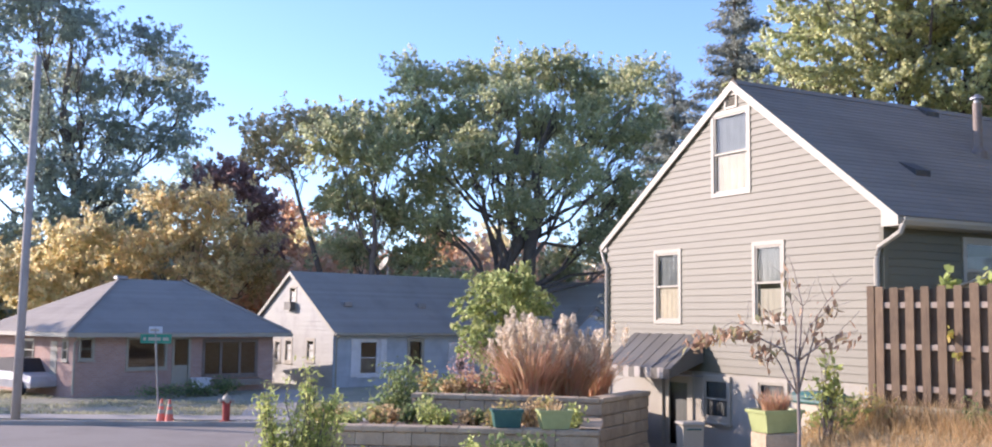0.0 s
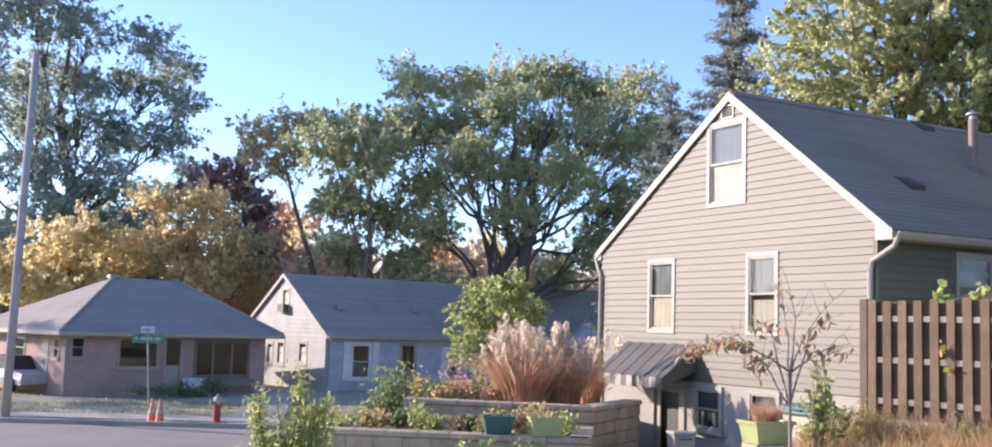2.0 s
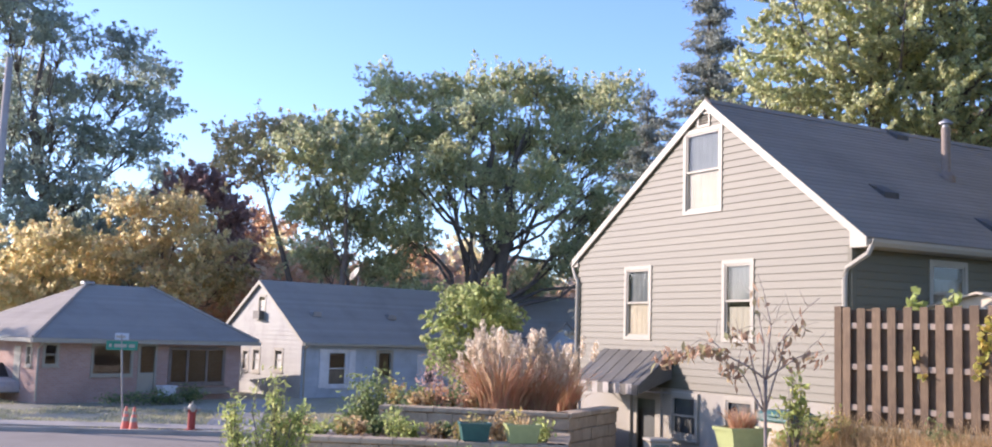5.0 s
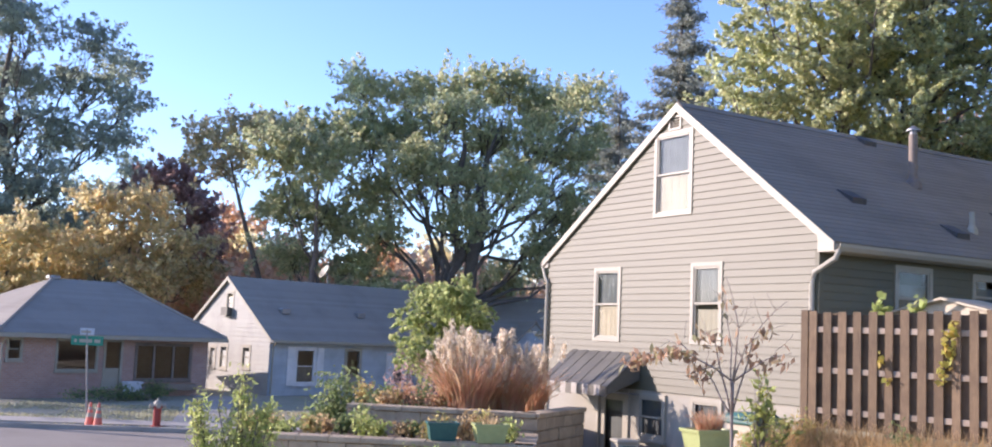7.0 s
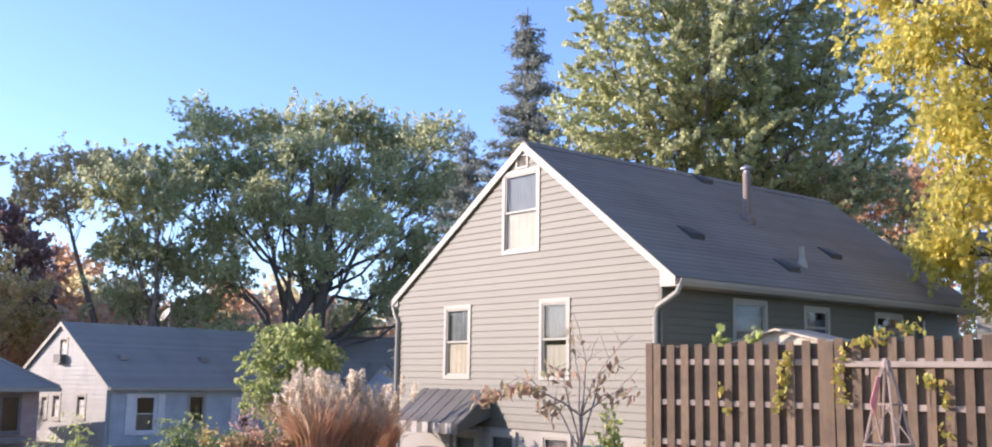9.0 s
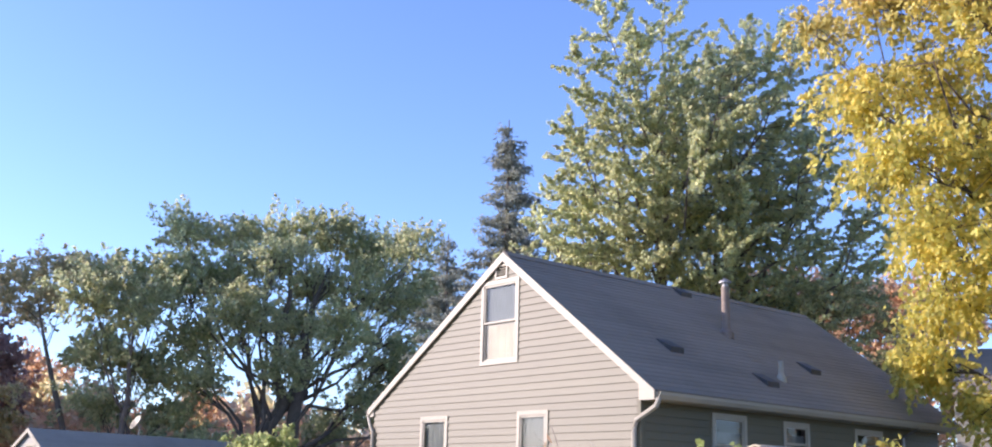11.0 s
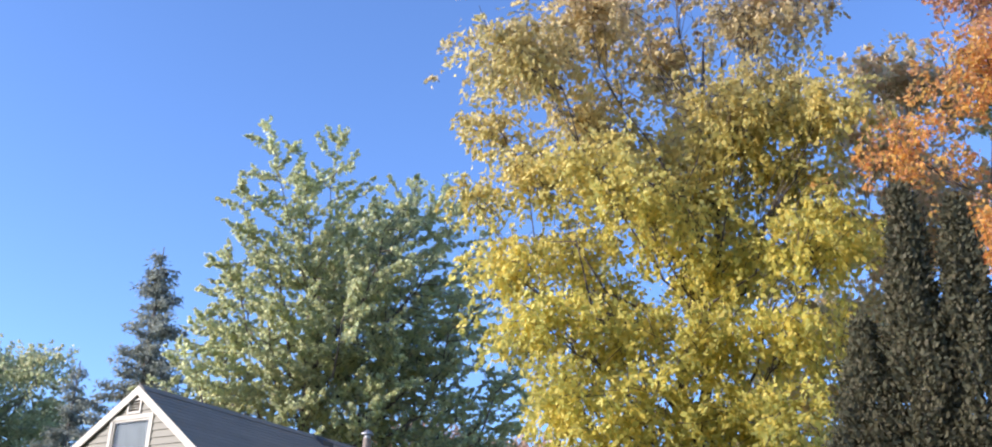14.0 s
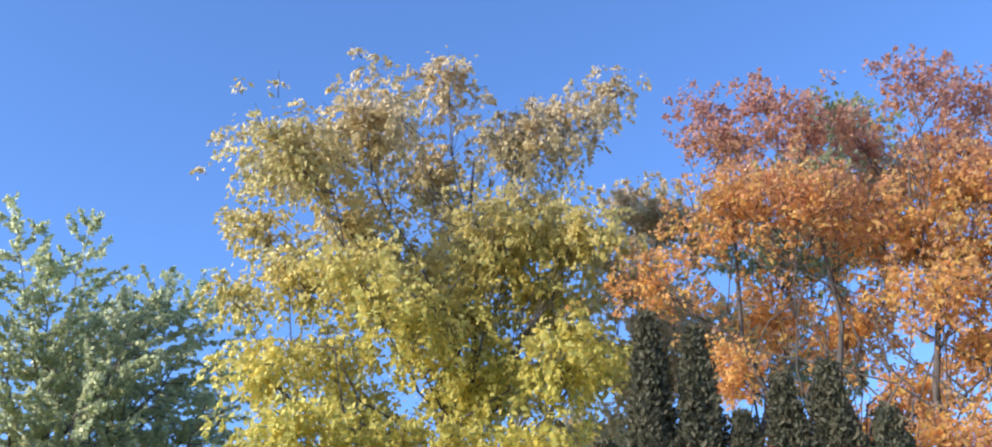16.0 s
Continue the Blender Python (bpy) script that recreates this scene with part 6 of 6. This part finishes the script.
# ---- planters, bins ----
def box_planter(label, at, rz, w, d, h, mat, fill, seed, leaf_n, tall, width=0.012):
    """A tapered rectangular planter with a rolled rim, soil and what grows in it."""
    p = thing("planter", label, "planter", at, rz, "garden planters")
    ring = lambda k, z: [(sx * w / 2 * k, sy * d / 2 * k, z) for sx, sy in ((-1, -1), (1, -1), (1, 1), (-1, 1))]
    part("pot", Geo().loft([ring(0.8, 0), ring(0.82, 0.01), ring(0.97, h * 0.84)], True), mat, p)
    part("rim", Geo().loft([ring(0.96, h * 0.84), ring(1.05, h * 0.85), ring(1.07, h * 0.99), ring(1.04, h), ring(0.95, h), ring(0.93, h * 0.9)]), mat, p)
    part("soil", Geo().loft([ring(0.92, h * 0.9), ring(0.9, h * 0.93)]), SOIL, p)
    rng = np.random.default_rng(seed)
    q, _, _ = blades(rng, leaf_n, min(w, d) * 0.42, tall, 0.8, width, (0, 0, h * 0.9))
    tagged(quads("plant", q, fill, p, "dried plant"), kind="stuff")


box_planter("dark green square plastic planter on the block wall", (0.16, 15.22, 1.535), 8, 0.42, 0.3, 0.25, TEAL, L_SHRUB, 1, 14, 0.12)
box_planter("lime green square planter with dried plants on the block wall", (0.82, 15.1, 1.535), 8, 0.46, 0.3, 0.26, LIME, L_STRAW, 2, 60, 0.16)
box_planter("lime green square planter with dried flowers on stacked blocks", (3.36, 13.1, 1.72), 24, 0.56, 0.36, 0.27, LIME, L_MISC, 3, 420, 0.26)
ped = thing("block_stack", "stack of tan concrete blocks under a planter", "block stack", (3.36, 13.1, 0.9), 12)
for i in range(4):
    part("block", Geo().box(-0.22, 0.22, -0.2, 0.2, i * 0.205 - 0.0, i * 0.205 + 0.2, 0.014), BLOCK, ped)
binb = thing("waste_bin", "white plastic waste bin by the basement door", "bin", (2.98, 16.7, 0.3), 10)
part("body", Geo().loft([[(sx * (0.13 + 0.03 * z), sy * (0.13 + 0.03 * z), z) for sx, sy in ((-1, -1), (1, -1), (1, 1), (-1, 1))] for z in (0.0, 1.15)]), WHITE, binb)
part("lid", Geo().box(-0.18, 0.18, -0.18, 0.18, 1.15, 1.21, 0.02), WHITE, binb)
part("handle", Geo().tube([(-0.1, -0.17, 1.1), (-0.1, -0.22, 1.11), (0.1, -0.22, 1.11), (0.1, -0.17, 1.1)], 0.012, 5), TEAL, binb)
bx = thing("storage_box", "pale storage box with a dark green lid by the foundation", "storage box", (4.38, 14.75, 1.55), 28 - 90)
part("body", Geo().loft([[(sx * k, sy * k * 0.66, z) for sx, sy in ((-1, -1), (1, -1), (1, 1), (-1, 1))] for k, z in ((0.25, 0.0), (0.28, 0.42))]), SHEDPAINT, bx)
part("lid", Geo().loft([[(sx * k, sy * k * 0.66, z) for sx, sy in ((-1, -1), (1, -1), (1, 1), (-1, 1))] for k, z in ((0.34, 0.4), (0.35, 0.42), (0.34, 0.5), (0.27, 0.55))]), TEAL, bx, "dark green lid")
part("handle", Geo().tube([(-0.08, -0.235, 0.47), (-0.08, -0.26, 0.475), (0.08, -0.26, 0.475), (0.08, -0.235, 0.47)], 0.01, 5), TEAL, bx)

# ---- street things ----
def cone(at, rz):
    c = thing("traffic_cone", "orange traffic cone with white bands at the kerb", "traffic cone", at, rz, "traffic cones")
    part("base", Geo().box(-0.18, 0.18, -0.18, 0.18, 0, 0.035, 0.01), ORANGE, c)
    part("cone", Geo().lathe([(0.14, 0.035), (0.135, 0.05), (0.03, 0.69), (0.02, 0.71)], k=18), ORANGE, c, smooth=False)
    for z0, z1 in ((0.30, 0.42), (0.5, 0.58)):
        r0, r1 = 0.135 - 0.164 * (z0 - 0.05), 0.135 - 0.164 * (z1 - 0.05)
        part("band", Geo().lathe([(r0 + 0.004, z0), (r1 + 0.004, z1)], k=18), WHITE, c, "white reflective band")
    return c


cone((-9.36, 30.6, 0.02), 10)
cone((-9.08, 30.42, 0.02), 40)
hyd = thing("fire_hydrant", "red fire hydrant with white caps on the verge", "fire hydrant", (-7.79, 31.6, 0.0), 20)
part("barrel", Geo().lathe([(0.17, 0), (0.17, 0.05), (0.11, 0.07), (0.11, 0.55), (0.14, 0.56), (0.14, 0.61)], k=16), REDPAINT, hyd)
part("bonnet", Geo().lathe([(0.13, 0.61), (0.125, 0.68), (0.08, 0.76), (0.03, 0.78), (0.03, 0.84)], k=16), WHITE, hyd, "white bonnet")
for dx, dy in ((1, 0), (-1, 0), (0, -1)):
    part("outlet", Geo().tube([(0, 0, 0.62), (dx * 0.16, dy * 0.16, 0.62), (dx * 0.22, dy * 0.22, 0.62)], [0.06, 0.065, 0.07], 10), WHITE, hyd, "white outlet cap")
sign = thing("street_sign", "leaning steel post with a green and a glare-paled name plate", "street sign", (-9.5, 30.8, 0.0), 5)
part("post", Geo().tube([(0.02, 0, -0.1), (-0.18, 0, 2.7)], 0.028, 8), METAL, sign)
pl = part("name_plate", Geo().box(-0.58, 0.28, -0.02, 0.0, 2.26, 2.52, 0.004), SIGNGREEN, sign, "green street name plate")
for a, b in ((-0.5, -0.43), (-0.36, -0.02), (0.04, 0.2)):
    part("bar", Geo().box(a, b, -0.026, -0.021, 2.34, 2.43), WHITE, pl)
# Glare on this plate is put into its colour as a pale blue.
pl = part("name_plate", Geo().box(-0.36, 0.02, -0.012, 0.0, 2.55, 2.74, 0.004), BLUE, sign, "small upper plate with its glare put into a pale blue")
part("bar", Geo().box(-0.33, -0.07, -0.018, -0.013, 2.60, 2.67), WHITE, pl)
util = thing("utility_pole", "tall weathered wooden utility pole by the kerb", "utility pole", (-13.5, 30.7, 0), 0)
part("pole", Geo().tube([(0, 0, -0.5), (0.05, 0, 4), (0.14, 0, 10.5)], [0.13, 0.12, 0.10], 12), POLEWOOD, util, smooth=True)
def parked_car(label, at, rz, paint):
    car = thing("parked_car", label, "car", at, rz, "parked cars")
    body = Geo()
    sec = [(-2.1, 0.35, 0.55), (-2.0, 0.3, 0.72), (-1.2, 0.28, 0.85), (1.3, 0.28, 0.88), (1.95, 0.3, 0.8), (2.1, 0.35, 0.6)]
    body.loft([[(x, -0.85, a), (x, 0.85, a), (x, 0.88, (a + b) / 2), (x, 0.8, b), (x, -0.8, b), (x, -0.88, (a + b) / 2)] for x, a, b in sec])
    part("body", body, paint, car, smooth=False)
    part("cabin", Geo().loft([[(x, -w, z0), (x, w, z0), (x2, w * 0.8, z1), (x2, -w * 0.8, z1)] for x, x2, w, z0, z1 in ((-1.1, -0.5, 0.76, 0.84, 1.36), (1.5, 0.9, 0.76, 0.84, 1.36))]), RUBBER, car, "dark glazed cabin")
    for x in (-1.3, 1.3):
        for y in (-0.86, 0.86):
            wh = part("wheel", Geo().tube([(x, y - 0.1, 0.31), (x, y + 0.1, 0.31)], 0.31, 16), RUBBER, car)
            part("rim", Geo().tube([(x, y - 0.11, 0.31), (x, y + 0.11, 0.31)], 0.18, 12), METAL, wh)


parked_car("silver car parked beside the brick house", (-18.4, 42.6, 0.0), 140, CARPAINT)
parked_car("white car parked beyond the garden", (0.9, 37.5, 0.0), 75, WHITE)


# ---- arborvitae under the orange maple ----
def arborvitae(at, h, w, seed):
    rng = np.random.default_rng(seed)
    t = thing("arborvitae", "tall dark columnar arborvitae", "tree", at, 0, "arborvitae row")
    part("trunk", Geo().tube([(0, 0, -0.2), (0, 0, h * 0.9)], [0.12, 0.02], 6), BARK, t)
    n = int(3000 * h)
    s = rng.uniform(0.0, 1, n) ** 0.85
    a = rng.uniform(0, 2 * np.pi, n)
    lump = 0.78 + 0.16 * np.sin(a * 3 + s * 11 + seed) + 0.12 * np.sin(a * 5 - s * 23 + 2 * seed) + 0.08 * np.sin(s * 60 + a * 2)
    r = w * 0.5 * np.minimum(1, (1 - s) * 2.3 + 0.05) ** 0.75 * lump * rng.uniform(0.7, 1.2, n)
    c = np.stack([r * np.cos(a), r * np.sin(a), s * h], 1) + rng.normal(size=(n, 3)) * 0.06
    out = np.stack([np.cos(a) * 0.8, np.sin(a) * 0.8, np.full(n, 1.3)], 1)
    quads("crown", leaves(rng, c, 0.11, 0.5, 0, out), L_ARB, t)


for i, (x, y, h, w) in enumerate(((14.36, 10.85, 8.85, 1.1), (14.83, 10.2, 8.5, 1.15), (15.6, 9.0, 7.55, 1.2), (15.95, 8.34, 7.7, 1.3), (14.0, 11.6, 6.6, 1.3), (15.2, 9.6, 6.9, 1.4), (16.3, 7.6, 6.8, 1.5))):
    arborvitae((x, y, 1.9), h, w * 1.1, 70 + i)

# ---- thin grass on the lawns over the street ----
rng = np.random.default_rng(78)
spots = []
while len(spots) < 7000:
    x, y = rng.uniform(-24, 3), rng.uniform(29.5, 44)
    road_y = 27.2 + (x + 60) * 0.044
    house = (x + 15.67) * 0.695 + (y - 40.41) * 0.719 > -0.4 and y > 39.5
    if y > road_y + 0.9 and not road_y + 2.2 < y < road_y + 3.8 and not house and noise.noise((x * 0.35, y * 0.5, 3.0)) > -0.25:
        spots.append((x, y, height(x, y) - 0.03))
spots = np.array(spots)
q, _, _ = blades(rng, len(spots) * 3, 0.2, 0.11, 1.2, 0.03, segs=2)
off = np.tile(np.repeat(spots, 3, axis=0)[:, None, :], (2, 1, 1))
tagged(quads("lawn_grass", q + off, L_LAWN), "thin faded lawn grass before the houses", "grass", kind="stuff")

# ---- dry grass on the bank, beyond counting ----
rng = np.random.default_rng(77)
spots = []
for _ in range(9500):
    az, r = rng.uniform(0.22, 0.72), rng.uniform(8.6, 16.0)
    x, y = r * math.sin(az), r * math.cos(az)
    if (x - 4.89) * 0.773 + (y - 14.18) * 0.634 < 0.1 and (x > 3.6 or r < 11.5):
        spots.append((x, y, height(x, y) - 0.03))
spots = np.array(spots)
q, _, _ = blades(rng, len(spots) * 4, 0.14, 0.24, 1.1, 0.009)
off = np.tile(np.repeat(spots, 4, axis=0)[:, None, :], (4, 1, 1))
tagged(quads("dry_grass", q + off, L_STRAW), "tall straw-coloured dry grass on the bank", "grass", kind="stuff")
along = np.column_stack([rng.uniform(0.0, 7.4, 900), rng.uniform(-0.75, -0.1, 900)])
ca, sa_ = math.cos(radians(FRZ)), math.sin(radians(FRZ))
foot = np.array([(4.89 + a * ca - o * sa_, 14.18 + a * sa_ + o * ca) for a, o in along])
foot = np.column_stack([foot, [height(x, y) - 0.04 for x, y in foot]])
q, _, _ = blades(rng, len(foot) * 6, 0.12, 0.42, 0.8, 0.009)
off = np.tile(np.repeat(foot, 6, axis=0)[:, None, :], (4, 1, 1))
tagged(quads("dry_grass", q + off, L_STRAW), "tall dry grass with seed heads along the fence foot", "grass", kind="stuff")
for i, (a, o) in enumerate(((-0.5, -0.5), (-0.15, -0.35), (0.4, -0.5), (4.6, -0.3), (5.3, -0.35), (1.6, -0.4))):
    x, y = 4.89 + a * ca - o * sa_, 14.18 + a * sa_ + o * ca
    shrub("tall_weed", "half-dried brown and green weed at the fence foot", "weed", (x, y, height(x, y) - 0.02), [(0, 0, 0.3, 0.2, 0.2), (0.12, 0, 0.18, 0.2, 0.14)], L_SHRUB if i % 2 else L_BED, 0.07, 150, 130 + i, 7, "weeds along the fence")
